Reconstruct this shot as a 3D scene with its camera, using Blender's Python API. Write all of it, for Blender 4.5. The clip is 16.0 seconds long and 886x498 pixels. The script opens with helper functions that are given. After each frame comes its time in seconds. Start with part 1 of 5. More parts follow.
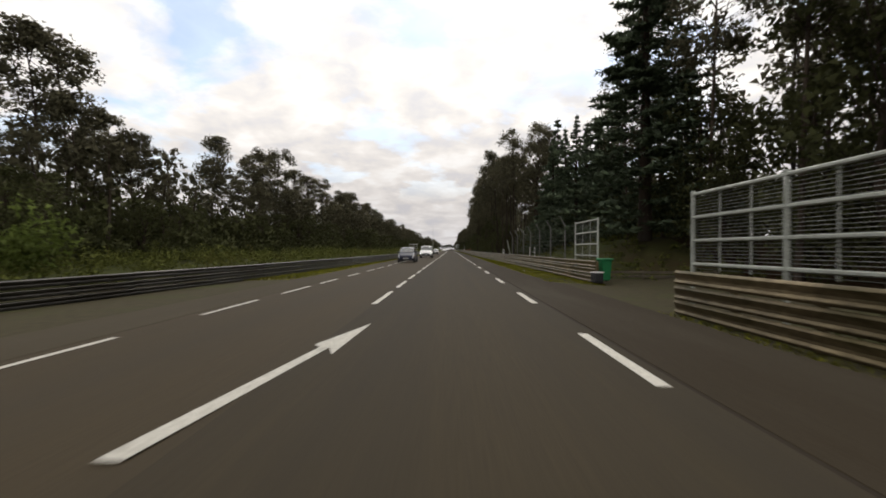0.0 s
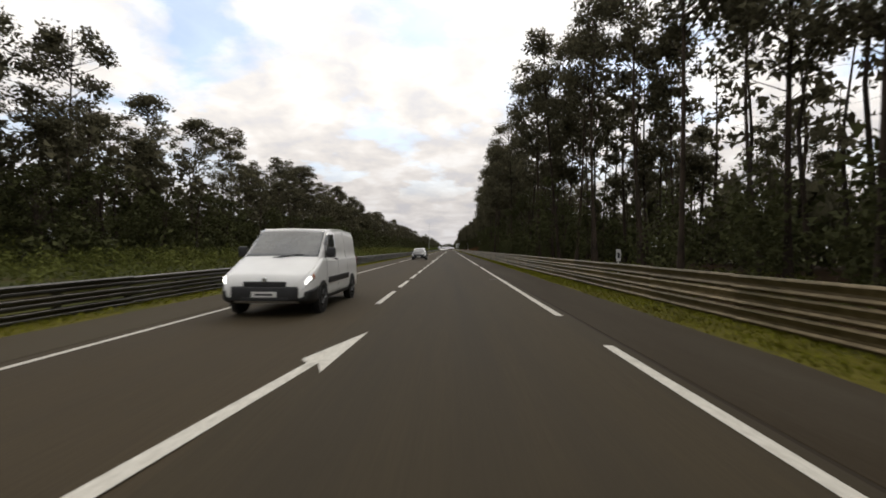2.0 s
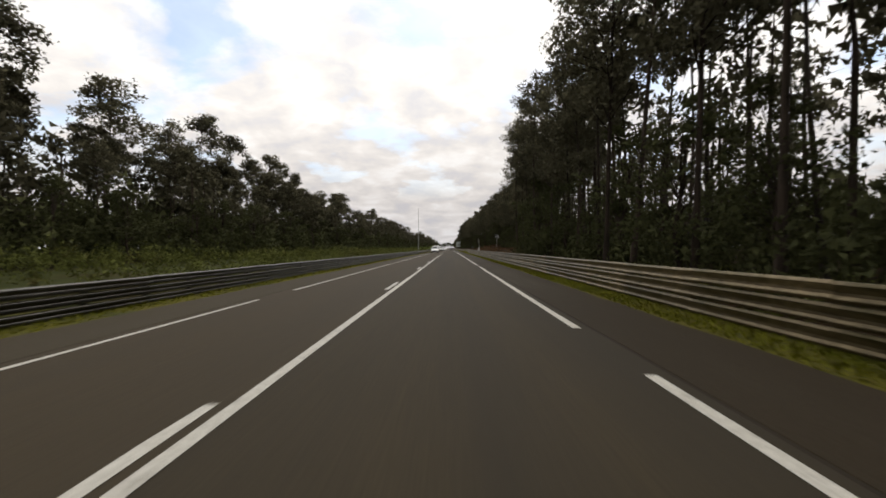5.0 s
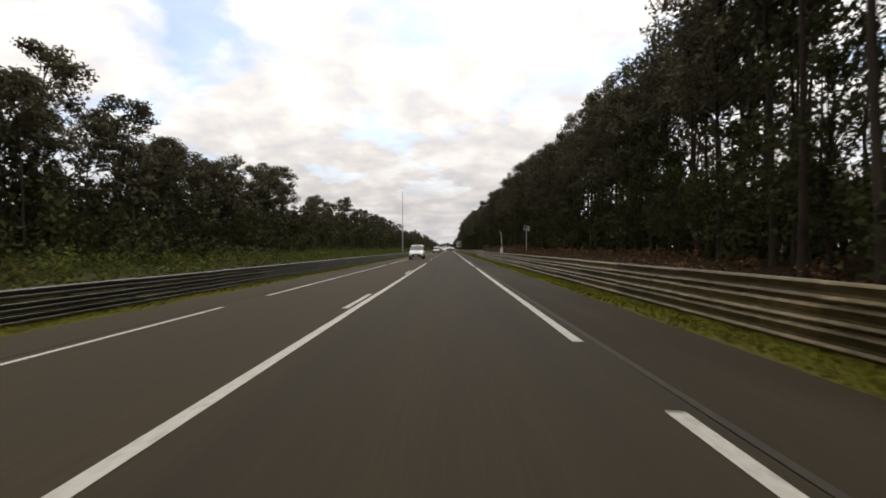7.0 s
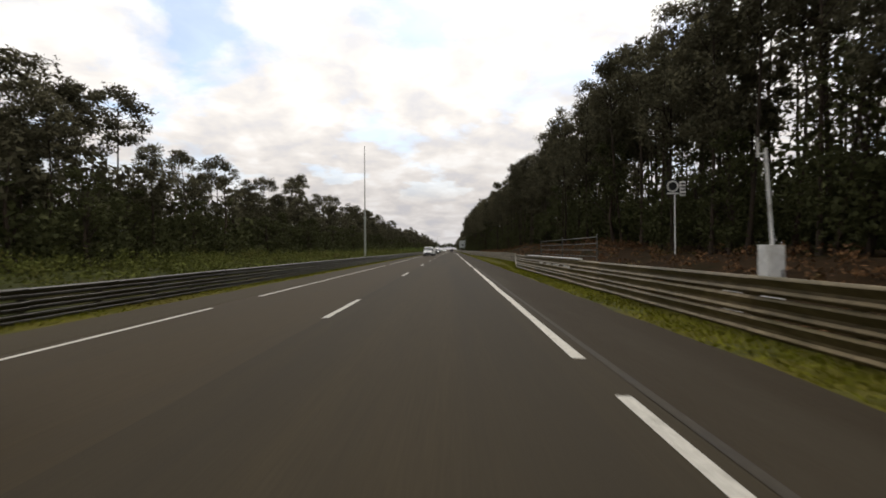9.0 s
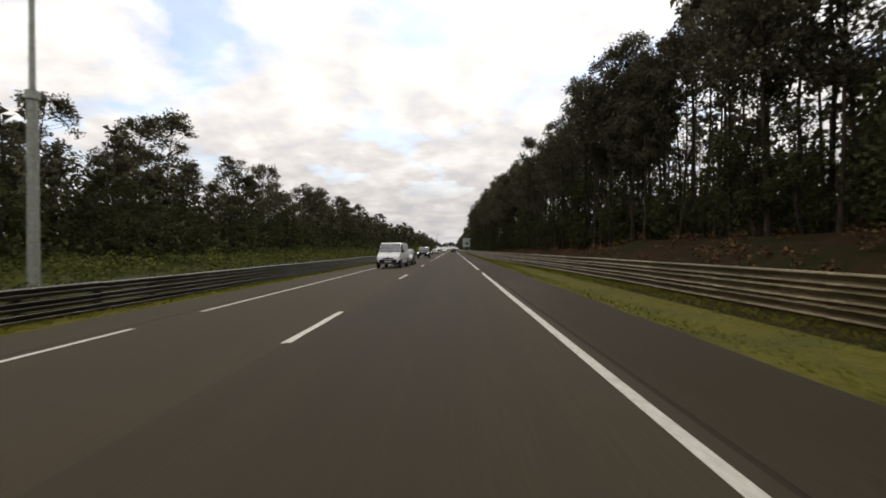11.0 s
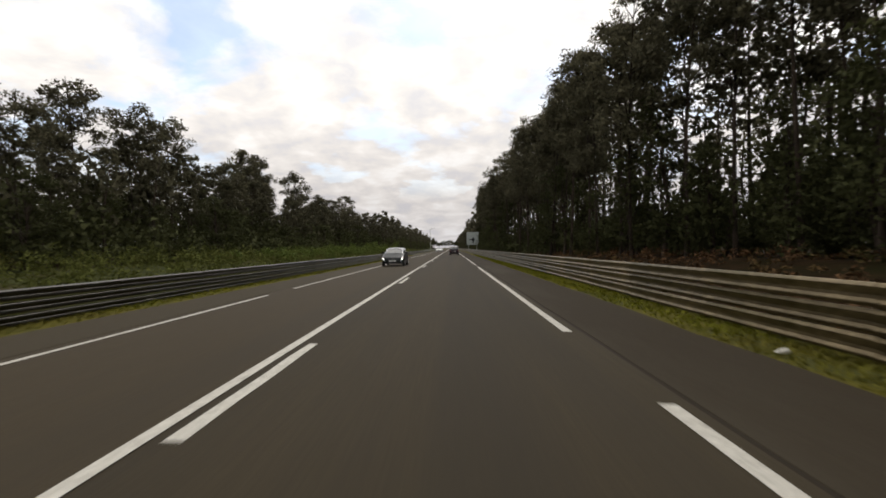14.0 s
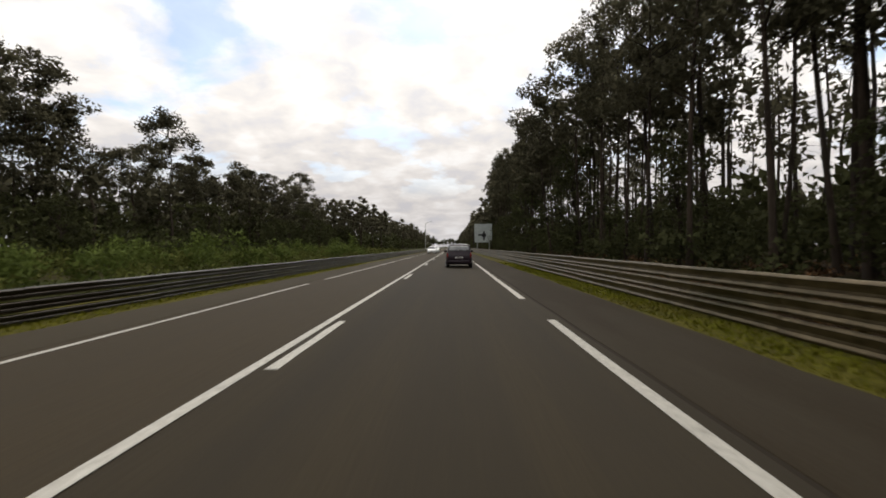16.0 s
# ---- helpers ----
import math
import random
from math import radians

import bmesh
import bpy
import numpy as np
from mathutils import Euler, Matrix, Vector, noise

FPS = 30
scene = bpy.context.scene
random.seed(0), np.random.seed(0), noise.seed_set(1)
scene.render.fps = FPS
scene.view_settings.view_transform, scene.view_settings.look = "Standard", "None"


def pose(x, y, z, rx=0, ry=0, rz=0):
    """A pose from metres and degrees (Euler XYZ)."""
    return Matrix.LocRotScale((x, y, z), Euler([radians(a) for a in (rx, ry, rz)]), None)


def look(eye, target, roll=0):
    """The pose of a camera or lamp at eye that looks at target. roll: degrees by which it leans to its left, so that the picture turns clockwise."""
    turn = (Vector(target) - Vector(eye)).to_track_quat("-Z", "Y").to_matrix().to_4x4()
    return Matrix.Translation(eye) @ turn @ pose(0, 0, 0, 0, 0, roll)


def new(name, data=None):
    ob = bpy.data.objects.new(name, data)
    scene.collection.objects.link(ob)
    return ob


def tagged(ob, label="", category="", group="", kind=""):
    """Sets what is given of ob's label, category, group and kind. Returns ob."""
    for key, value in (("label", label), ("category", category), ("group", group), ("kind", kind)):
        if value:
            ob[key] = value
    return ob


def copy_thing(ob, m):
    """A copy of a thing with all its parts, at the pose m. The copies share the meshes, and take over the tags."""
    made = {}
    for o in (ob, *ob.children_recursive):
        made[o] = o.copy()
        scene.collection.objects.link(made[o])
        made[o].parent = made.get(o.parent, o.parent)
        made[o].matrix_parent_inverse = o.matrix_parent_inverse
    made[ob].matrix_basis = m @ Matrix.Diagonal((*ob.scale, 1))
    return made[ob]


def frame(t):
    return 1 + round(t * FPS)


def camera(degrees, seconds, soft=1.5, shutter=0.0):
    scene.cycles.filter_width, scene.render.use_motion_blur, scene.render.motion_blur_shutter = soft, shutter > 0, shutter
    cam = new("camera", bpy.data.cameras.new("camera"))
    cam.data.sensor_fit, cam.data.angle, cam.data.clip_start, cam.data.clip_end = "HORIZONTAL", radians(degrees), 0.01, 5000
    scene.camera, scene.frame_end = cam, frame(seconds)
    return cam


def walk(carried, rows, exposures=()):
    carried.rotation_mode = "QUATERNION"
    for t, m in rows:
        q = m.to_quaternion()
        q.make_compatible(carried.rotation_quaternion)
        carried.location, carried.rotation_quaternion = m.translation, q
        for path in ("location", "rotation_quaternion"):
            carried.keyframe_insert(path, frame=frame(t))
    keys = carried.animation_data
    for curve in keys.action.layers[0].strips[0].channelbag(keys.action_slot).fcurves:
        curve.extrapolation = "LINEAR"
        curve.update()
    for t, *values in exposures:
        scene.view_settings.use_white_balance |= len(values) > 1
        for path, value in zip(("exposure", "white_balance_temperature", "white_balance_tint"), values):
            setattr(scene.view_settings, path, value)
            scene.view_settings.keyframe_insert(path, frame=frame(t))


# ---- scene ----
# ------------------------------------------------------------------ camera
PATH = [
    (0, pose(0.058, 0.00, 1.209, 90.00, -0.31, 0.95)),
    (0.5, pose(0.050, 13.75, 1.209, 90.02, -0.31, 0.95)),
    (1, pose(0.005, 27.50, 1.210, 89.97, -0.35, 0.92)),
    (1.5, pose(-0.040, 41.25, 1.211, 89.97, -0.39, 0.87)),
    (2, pose(-0.040, 55.00, 1.211, 89.94, -0.40, 0.90)),
    (2.5, pose(-0.055, 68.75, 1.211, 89.91, -0.38, 0.97)),
    (3, pose(-0.069, 82.50, 1.212, 89.80, -0.28, 1.00)),
    (3.5, pose(-0.065, 96.25, 1.212, 89.77, -0.14, 0.95)),
    (4, pose(-0.046, 110.00, 1.211, 89.79, -0.03, 0.89)),
    (6.5, pose(0.265, 180.60, 1.203, 89.96, 0.17, 0.81)),
    (7, pose(0.331, 194.30, 1.202, 89.95, 0.27, 0.78)),
    (7.5, pose(0.421, 208.00, 1.199, 89.93, 0.32, 0.76)),
    (8, pose(0.499, 221.70, 1.198, 89.98, 0.33, 0.78)),
    (8.5, pose(0.562, 235.40, 1.196, 90.05, 0.35, 0.89)),
    (9, pose(0.620, 249.10, 1.194, 90.04, 0.38, 1.03)),
    (11.5, pose(0.527, 316.30, 1.197, 89.94, 0.41, 1.20)),
    (12, pose(0.501, 328.90, 1.197, 89.87, 0.43, 1.18)),
    (12.5, pose(0.432, 341.30, 1.199, 89.82, 0.39, 1.12)),
    (13, pose(0.373, 353.80, 1.201, 89.84, 0.38, 1.07)),
    (13.5, pose(0.363, 366.40, 1.201, 89.87, 0.38, 1.04)),
    (14, pose(0.349, 379.10, 1.201, 89.84, 0.37, 1.04)),
    (14.5, pose(0.345, 391.75, 1.201, 89.82, 0.40, 1.02)),
    (15, pose(0.350, 404.40, 1.201, 89.81, 0.44, 1.03)),
    (15.5, pose(0.383, 416.90, 1.200, 89.75, 0.43, 1.08)),
    (16, pose(0.402, 429.40, 1.200, 89.71, 0.43, 1.18)),
]
cam = camera(86.7, 16.0, soft=1.75, shutter=0.12)
walk(cam, PATH, exposures=((0, 0.33), (16, 0.33)))

# ------------------------------------------------------------------ sky and sun
SUN_ELEVATION, SUN_TURN = 42, 10
world = bpy.data.worlds.new("cloudy_sky")
scene.world = world
world.use_nodes = True
wn, wl = world.node_tree.nodes, world.node_tree.links
wn.clear()


def wnode(kind, **values):
    n = wn.new(kind)
    for key, value in values.items():
        n.inputs[key].default_value = value
    return n


def wmath(op, a, b):
    n = wn.new("ShaderNodeMath")
    n.operation = op
    for i, v in enumerate((a, b)):
        if isinstance(v, (int, float)):
            n.inputs[i].default_value = v
        else:
            wl.new(v, n.inputs[i])
    return n.outputs[0]


def wramp(fac, stops):
    n = wn.new("ShaderNodeValToRGB")
    while len(n.color_ramp.elements) < len(stops):
        n.color_ramp.elements.new(0.5)
    for e, (p, c) in zip(n.color_ramp.elements, stops):
        e.position, e.color = p, (*c, 1)
    wl.new(fac, n.inputs[0])
    return n.outputs[0]


coord = wn.new("ShaderNodeTexCoord")
split = wn.new("ShaderNodeSeparateXYZ")
wl.new(coord.outputs["Generated"], split.inputs[0])
low_cover = wramp(split.outputs[2], ((0.1, (1, 1, 1)), (0.3, (0, 0, 0))))
lift = wmath("ADD", wmath("MAXIMUM", split.outputs[2], 0.0), 0.26)
flat = wn.new("ShaderNodeCombineXYZ")
wl.new(wmath("DIVIDE", split.outputs[0], lift), flat.inputs[0])
wl.new(wmath("DIVIDE", split.outputs[1], lift), flat.inputs[1])
flat.inputs[2].default_value = 3.1
big = wnode("ShaderNodeTexNoise", Scale=2.2, Detail=6.0, Roughness=0.55, Distortion=0.2)
small = wnode("ShaderNodeTexNoise", Scale=5.2, Detail=8.0, Roughness=0.52, Distortion=0.2)
for n in (big, small):
    wl.new(flat.outputs[0], n.inputs["Vector"])
thin = wramp(split.outputs[2], ((0.34, (0, 0, 0)), (0.43, (0.055, 0.055, 0.055)), (0.5, (0.055, 0.055, 0.055)), (0.6, (0, 0, 0))))
cover = wramp(wmath("SUBTRACT", big.outputs["Fac"], thin), ((0.36, (0.3, 0.3, 0.3)), (0.49, (1, 1, 1))))
shade = wramp(small.outputs["Fac"], ((0.36, (0.78, 0.765, 0.77)), (0.46, (0.885, 0.85, 0.81)), (0.55, (0.98, 0.94, 0.89)), (0.64, (1.07, 1.05, 1.01))))
height = wramp(split.outputs[2], ((0.0, (0.27, 0.27, 0.285)), (0.1, (0.30, 0.295, 0.30)), (0.25, (0.415, 0.41, 0.41)), (0.47, (0.50, 0.50, 0.50)), (0.62, (0.5, 0.5, 0.5)), (0.8, (0.5, 0.5, 0.5))))
cloud = wn.new("ShaderNodeMix")
cloud.data_type, cloud.blend_type = "RGBA", "MULTIPLY"
cloud.inputs[0].default_value = 1.0
wl.new(shade, cloud.inputs[6])
wl.new(height, cloud.inputs[7])
nishita = wn.new("ShaderNodeTexSky")
nishita.sky_type, nishita.sun_disc = "NISHITA", False
nishita.sun_elevation, nishita.sun_rotation = radians(SUN_ELEVATION), radians(SUN_TURN)
nishita.air_density, nishita.dust_density = 1.0, 0.4
clear_sky = wnode("ShaderNodeBackground", Strength=0.14)
wl.new(nishita.outputs[0], clear_sky.inputs[0])
cloudy = wnode("ShaderNodeBackground", Strength=2.05)
wl.new(cloud.outputs[2], cloudy.inputs[0])
mixed = wn.new("ShaderNodeMixShader")
wl.new(wmath("MAXIMUM", cover, low_cover), mixed.inputs[0])
wl.new(clear_sky.outputs[0], mixed.inputs[1])
wl.new(cloudy.outputs[0], mixed.inputs[2])
out = wn.new("ShaderNodeOutputWorld")
wl.new(mixed.outputs[0], out.inputs[0])

sun = new("sun", bpy.data.lights.new("sun", "SUN"))
sun.data.energy, sun.data.angle, sun.data.color = 0.5, radians(20), (1.0, 0.95, 0.87)
e, a = radians(SUN_ELEVATION), radians(SUN_TURN)
sun.matrix_world = look((0, 0, 60), (-30 * math.sin(a) * math.cos(e), -30 * math.cos(a) * math.cos(e), 60 - 30 * math.sin(e)))


# ------------------------------------------------------------------ materials
def material(name, dark, light, scale=6.0, rough=0.8, metal=0.0, bump=0.0, spec=0.3, stain=None, stain_scale=0.6, stain_range=(0.5, 0.68),
             vary=0.0, island=0.0, through_light=0.0, stretch=(1, 1, 1)):
    """Two colours mixed by fine noise, large stains over them, each piece a little lighter or darker."""
    m = bpy.data.materials.new(name)
    m.use_nodes = True
    nodes, links = m.node_tree.nodes, m.node_tree.links
    p = nodes["Principled BSDF"]
    p.inputs["Roughness"].default_value, p.inputs["Metallic"].default_value = rough, metal
    p.inputs["Specular IOR Level"].default_value = spec
    where = nodes.new("ShaderNodeTexCoord")
    mapping = nodes.new("ShaderNodeMapping")
    mapping.inputs["Scale"].default_value = stretch
    links.new(where.outputs["Object"], mapping.inputs[0])

    def noisy(size, detail=6):
        n = nodes.new("ShaderNodeTexNoise")
        n.inputs["Scale"].default_value, n.inputs["Detail"].default_value, n.inputs["Roughness"].default_value = size, detail, 0.65
        links.new(mapping.outputs[0], n.inputs["Vector"])
        return n.outputs["Fac"]

    def blend(fac, a, b, how="MIX"):
        n = nodes.new("ShaderNodeMix")
        n.data_type, n.blend_type = "RGBA", how
        for i, v in ((0, fac), (6, a), (7, b)):
            if isinstance(v, bpy.types.NodeSocket):
                links.new(v, n.inputs[i])
            else:
                n.inputs[i].default_value = v if i == 0 else (*v, 1)
        return n.outputs[2]

    def spread(fac, low, high, to_low=0.0, to_high=1.0):
        n = nodes.new("ShaderNodeMapRange")
        n.inputs[1].default_value, n.inputs[2].default_value = low, high
        n.inputs[3].default_value, n.inputs[4].default_value = to_low, to_high
        links.new(fac, n.inputs[0])
        return n.outputs[0]

    fine = noisy(scale)
    colour = blend(spread(fine, 0.32, 0.68), dark, light)
    if stain:
        colour = blend(spread(noisy(stain_scale), *stain_range), colour, stain)
    for amount, source in ((vary, "ShaderNodeObjectInfo"), (island, "ShaderNodeNewGeometry")):
        if amount:
            n = nodes.new(source)
            one = n.outputs["Random" if source == "ShaderNodeObjectInfo" else "Random Per Island"]
            grey = nodes.new("ShaderNodeCombineColor")
            level = spread(one, 0, 1, 1 - amount, 1 + amount)
            for i in range(3):
                links.new(level, grey.inputs[i])
            colour = blend(1.0, colour, grey.outputs[0], "MULTIPLY")
    links.new(colour, p.inputs["Base Color"])
    if bump:
        b = nodes.new("ShaderNodeBump")
        b.inputs["Strength"].default_value, b.inputs["Distance"].default_value = bump, 0.02
        links.new(fine, b.inputs["Height"])
        links.new(b.outputs[0], p.inputs["Normal"])
    if through_light:
        t = nodes.new("ShaderNodeBsdfTranslucent")
        links.new(colour, t.inputs[0])
        mix = nodes.new("ShaderNodeMixShader")
        mix.inputs[0].default_value = through_light
        links.new(p.outputs[0], mix.inputs[1])
        links.new(t.outputs[0], mix.inputs[2])
        links.new(mix.outputs[0], nodes["Material Output"].inputs[0])
    return m


ASPHALT = material("asphalt", (0.0405, 0.0315, 0.0180), (0.0500, 0.0387, 0.0218), 40, 0.85, bump=0.2, spec=0.14, stain=(0.036, 0.029, 0.0185),
                   stain_scale=0.7, stain_range=(0.4, 0.62), stretch=(1, 0.03, 1))
BROWN_ASPHALT = material("brown_asphalt", (0.0445, 0.0335, 0.0186), (0.0545, 0.0410, 0.0226), 40, 0.85, bump=0.2, spec=0.14, stain=(0.044, 0.0345, 0.021),
                         stain_scale=0.7, stain_range=(0.45, 0.7), stretch=(1, 0.03, 1))
OLD_ASPHALT = material("old_asphalt", (0.044, 0.035, 0.021), (0.058, 0.046, 0.028), 40, 0.88, bump=0.25, spec=0.12, stain=(0.060, 0.049, 0.031),
                       stain_scale=0.35, stain_range=(0.45, 0.7), stretch=(1, 0.15, 1))
TAR = material("tar", (0.026, 0.0205, 0.0145), (0.034, 0.027, 0.0195), 20, 0.92, spec=0.08)
# Old asphalt of the right shoulder, with the lens's corner vignette darkened into its colour.
DARKER_ASPHALT = material("darker_old_asphalt", (0.028, 0.0207, 0.0117), (0.038, 0.0282, 0.0158), 40, 0.88, bump=0.25, spec=0.12, stain=(0.05, 0.041, 0.027),
                        stain_scale=0.35, stain_range=(0.45, 0.7), stretch=(1, 0.15, 1))
DIRT = material("verge_dirt", (0.068, 0.061, 0.009), (0.118, 0.102, 0.014), 5, 0.95, bump=0.5, spec=0.1, stain=(0.05, 0.055, 0.016), stain_scale=0.35)
BARE_VERGE = material("bare_verge", (0.042, 0.036, 0.021), (0.066, 0.056, 0.03), 5, 0.95, bump=0.5, spec=0.1, stain=(0.05, 0.055, 0.018), stain_scale=0.5)
SCRUB = material("scrub_ground", (0.026, 0.030, 0.009), (0.056, 0.061, 0.017), 0.9, 0.95, bump=0.6, spec=0.05, stain=(0.05, 0.036, 0.017), stain_scale=0.12)
FOREST_FLOOR = material("forest_floor", (0.017, 0.0108, 0.0055), (0.038, 0.022, 0.0105), 1.6, 0.95, bump=0.6, spec=0.03, stain=(0.015, 0.017, 0.005), stain_scale=0.14)
PAINT = material("road_paint", (0.38, 0.355, 0.30), (0.66, 0.63, 0.555), 16, 0.7, spec=0.3, stain=(0.19, 0.17, 0.14), stain_scale=2.6, stain_range=(0.55, 0.78), vary=0.08)
WORN_PAINT = material("worn_road_paint", (0.055, 0.05, 0.043), (0.14, 0.13, 0.115), 14, 0.75, spec=0.2, stain=(0.06, 0.055, 0.05), stain_scale=1.1)
OLD_PAINT = material("faded_road_paint", (0.036, 0.0295, 0.02), (0.06, 0.051, 0.039), 14, 0.8, spec=0.2, stain=(0.04, 0.035, 0.03), stain_scale=1.1)
RAIL = material("weathered_galvanised_steel", (0.088, 0.066, 0.036), (0.21, 0.163, 0.092), 9, 0.45, metal=0.7, bump=0.05, spec=0.25,
                stain=(0.055, 0.045, 0.015), stain_scale=0.9, stain_range=(0.46, 0.64), vary=0.28, stretch=(1, 0.3, 1))
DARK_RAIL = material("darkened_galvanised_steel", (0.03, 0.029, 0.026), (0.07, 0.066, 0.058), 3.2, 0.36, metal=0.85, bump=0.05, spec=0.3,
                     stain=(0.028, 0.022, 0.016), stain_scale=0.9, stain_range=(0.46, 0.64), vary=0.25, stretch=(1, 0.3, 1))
STEEL = material("galvanised_steel", (0.27, 0.28, 0.24), (0.42, 0.43, 0.38), 7, 0.55, metal=0.2, spec=0.4, vary=0.1)
WIRE = material("fence_wire", (0.06, 0.06, 0.055), (0.12, 0.12, 0.11), 5, 0.5, metal=0.4)
BARK = material("pine_bark", (0.020, 0.016, 0.012), (0.066, 0.048, 0.035), 3.5, 0.95, bump=0.9, spec=0.1, stain=(0.045, 0.040, 0.034), stain_scale=0.6,
                vary=0.25, stretch=(1, 1, 0.25))
NEEDLES = material("pine_needles", (0.066, 0.061, 0.037), (0.135, 0.124, 0.073), 2.2, 0.9, spec=0.05, island=0.10, vary=0.22, through_light=0.2)
SPRUCE = material("spruce_needles", (0.040, 0.054, 0.031), (0.088, 0.112, 0.063), 0.9, 0.85, spec=0.15, island=0.35, vary=0.15, through_light=0.15)
LEAVES = material("broad_leaves", (0.036, 0.039, 0.017), (0.078, 0.081, 0.032), 1.5, 0.9, spec=0.06, island=0.12, vary=0.2, through_light=0.25)
BRACKEN = material("bracken", (0.066, 0.074, 0.019), (0.135, 0.145, 0.037), 0.6, 0.9, spec=0.05, island=0.25, stain=(0.11, 0.075, 0.03), stain_scale=0.09,
                   stain_range=(0.56, 0.7), through_light=0.25)
HEATHER = material("dry_heather", (0.085, 0.046, 0.022), (0.19, 0.1, 0.045), 0.5, 0.9, spec=0.1, island=0.4, stain=(0.045, 0.055, 0.014), stain_scale=0.12)
GRASS = material("verge_grass", (0.110, 0.118, 0.008), (0.215, 0.208, 0.016), 0.6, 0.85, spec=0.15, island=0.3, stain=(0.15, 0.12, 0.03), stain_scale=0.12,
                 stain_range=(0.54, 0.70), through_light=0.3)
GREEN_PLASTIC = material("green_plastic", (0.012, 0.13, 0.045), (0.02, 0.2, 0.07), 8, 0.5, spec=0.4)
BLACK_PLASTIC = material("black_plastic", (0.010, 0.010, 0.011), (0.022, 0.022, 0.022), 8, 0.5, spec=0.4)
WHITE_METAL = material("white_painted_metal", (0.55, 0.54, 0.51), (0.72, 0.71, 0.68), 5, 0.5, spec=0.4, stain=(0.4, 0.37, 0.32), stain_scale=1.5)
SIGN_BACK = material("sign_face", (0.32, 0.35, 0.33), (0.45, 0.48, 0.46), 2, 0.5, spec=0.3)
SIGN_BLACK = material("sign_black", (0.012, 0.012, 0.012), (0.02, 0.02, 0.02), 6, 0.6)
WOOD = material("weathered_timber", (0.07, 0.06, 0.045), (0.15, 0.125, 0.09), 5, 0.9, bump=0.4, stretch=(0.2, 1, 1))
TYRE = material("tyre_rubber", (0.008, 0.008, 0.008), (0.016, 0.016, 0.016), 12, 0.85)
RIM = material("alloy_rim", (0.25, 0.25, 0.26), (0.4, 0.4, 0.41), 8, 0.35, metal=0.7)
HUBCAP = material("dark_steel_rim", (0.05, 0.05, 0.052), (0.12, 0.12, 0.12), 8, 0.45, metal=0.5)
LAMP_GLASS = material("lamp_glass", (0.68, 0.69, 0.7), (0.85, 0.86, 0.87), 20, 0.1, spec=0.8)
RED_GLASS = material("red_lamp_glass", (0.16, 0.008, 0.008), (0.25, 0.015, 0.012), 15, 0.2, spec=0.6)
CHROME = material("chrome_trim", (0.5, 0.5, 0.5), (0.65, 0.65, 0.65), 8, 0.2, metal=0.9)
# The paler tone mixed into the dark glass stands in for reflected sky.
GLASS = material("dark_car_glass", (0.02, 0.023, 0.023), (0.10, 0.108, 0.105), 1.6, 0.05, spec=0.9)
GLASS.node_tree.nodes["Principled BSDF"].inputs["Coat Weight"].default_value = 1.0


def car_paint(name, dark, light, metal=0.0):
    m = material(name, dark, light, 1.5, 0.35, metal=metal, spec=0.12)
    m.node_tree.nodes["Principled BSDF"].inputs["Coat Weight"].default_value = 0.22
    m.node_tree.nodes["Principled BSDF"].inputs["Coat Roughness"].default_value = 0.08
    return m


# ------------------------------------------------------------------ mesh helpers
def mesh_of(name, verts, faces, mat, smooth=False):
    me = bpy.data.meshes.new(name)
    me.from_pydata([tuple(v) for v in verts], [], [tuple(f) for f in faces])
    me.materials.append(mat)
    if smooth:
        me.polygons.foreach_set("use_smooth", [True] * len(me.polygons))
    me.update()
    return me


def under(ob, parent, label=""):
    ob.parent = parent
    return tagged(ob, label) if label else ob


def part(name, bm, mat, parent, label="", smooth=False):
    """Links a bmesh as one mesh object under a thing or a part."""
    me = bpy.data.meshes.new(name)
    bmesh.ops.recalc_face_normals(bm, faces=bm.faces)
    bm.to_mesh(me)
    bm.free()
    me.materials.append(mat)
    if smooth:
        me.polygons.foreach_set("use_smooth", [True] * len(me.polygons))
    return under(new(name, me), parent, label)


def add_box(bm, x0, x1, y0, y1, z0, z1, bevel=0.0):
    made = bmesh.ops.create_cube(bm, size=1, matrix=Matrix.LocRotScale(((x0 + x1) / 2, (y0 + y1) / 2, (z0 + z1) / 2), None, (x1 - x0, y1 - y0, z1 - z0)))
    if bevel:
        edges = list({e for v in made["verts"] for e in v.link_edges})
        bmesh.ops.bevel(bm, geom=edges, offset=bevel, segments=2, affect="EDGES", profile=0.6)
    return bm


def box_bm(*size, bevel=0.0):
    return add_box(bmesh.new(), *size, bevel=bevel)


def add_rod(bm, a, b, r0, r1=None, sides=8):
    a, b = Vector(a), Vector(b)
    way = b - a
    m = Matrix.Translation((a + b) / 2) @ way.to_track_quat("Z", "Y").to_matrix().to_4x4()
    bmesh.ops.create_cone(bm, cap_ends=True, segments=sides, radius1=r0, radius2=r0 if r1 is None else r1, depth=way.length, matrix=m)
    return bm


def rod_bm(a, b, r0, r1=None, sides=8):
    return add_rod(bmesh.new(), a, b, r0, r1, sides)


def thing(name, label, category, at=(0, 0, 0), group="", turn=0):
    ob = new(name)
    ob.empty_display_size = 0.2
    ob.matrix_basis = pose(*at, 0, 0, turn)
    return tagged(ob, label, category, group)


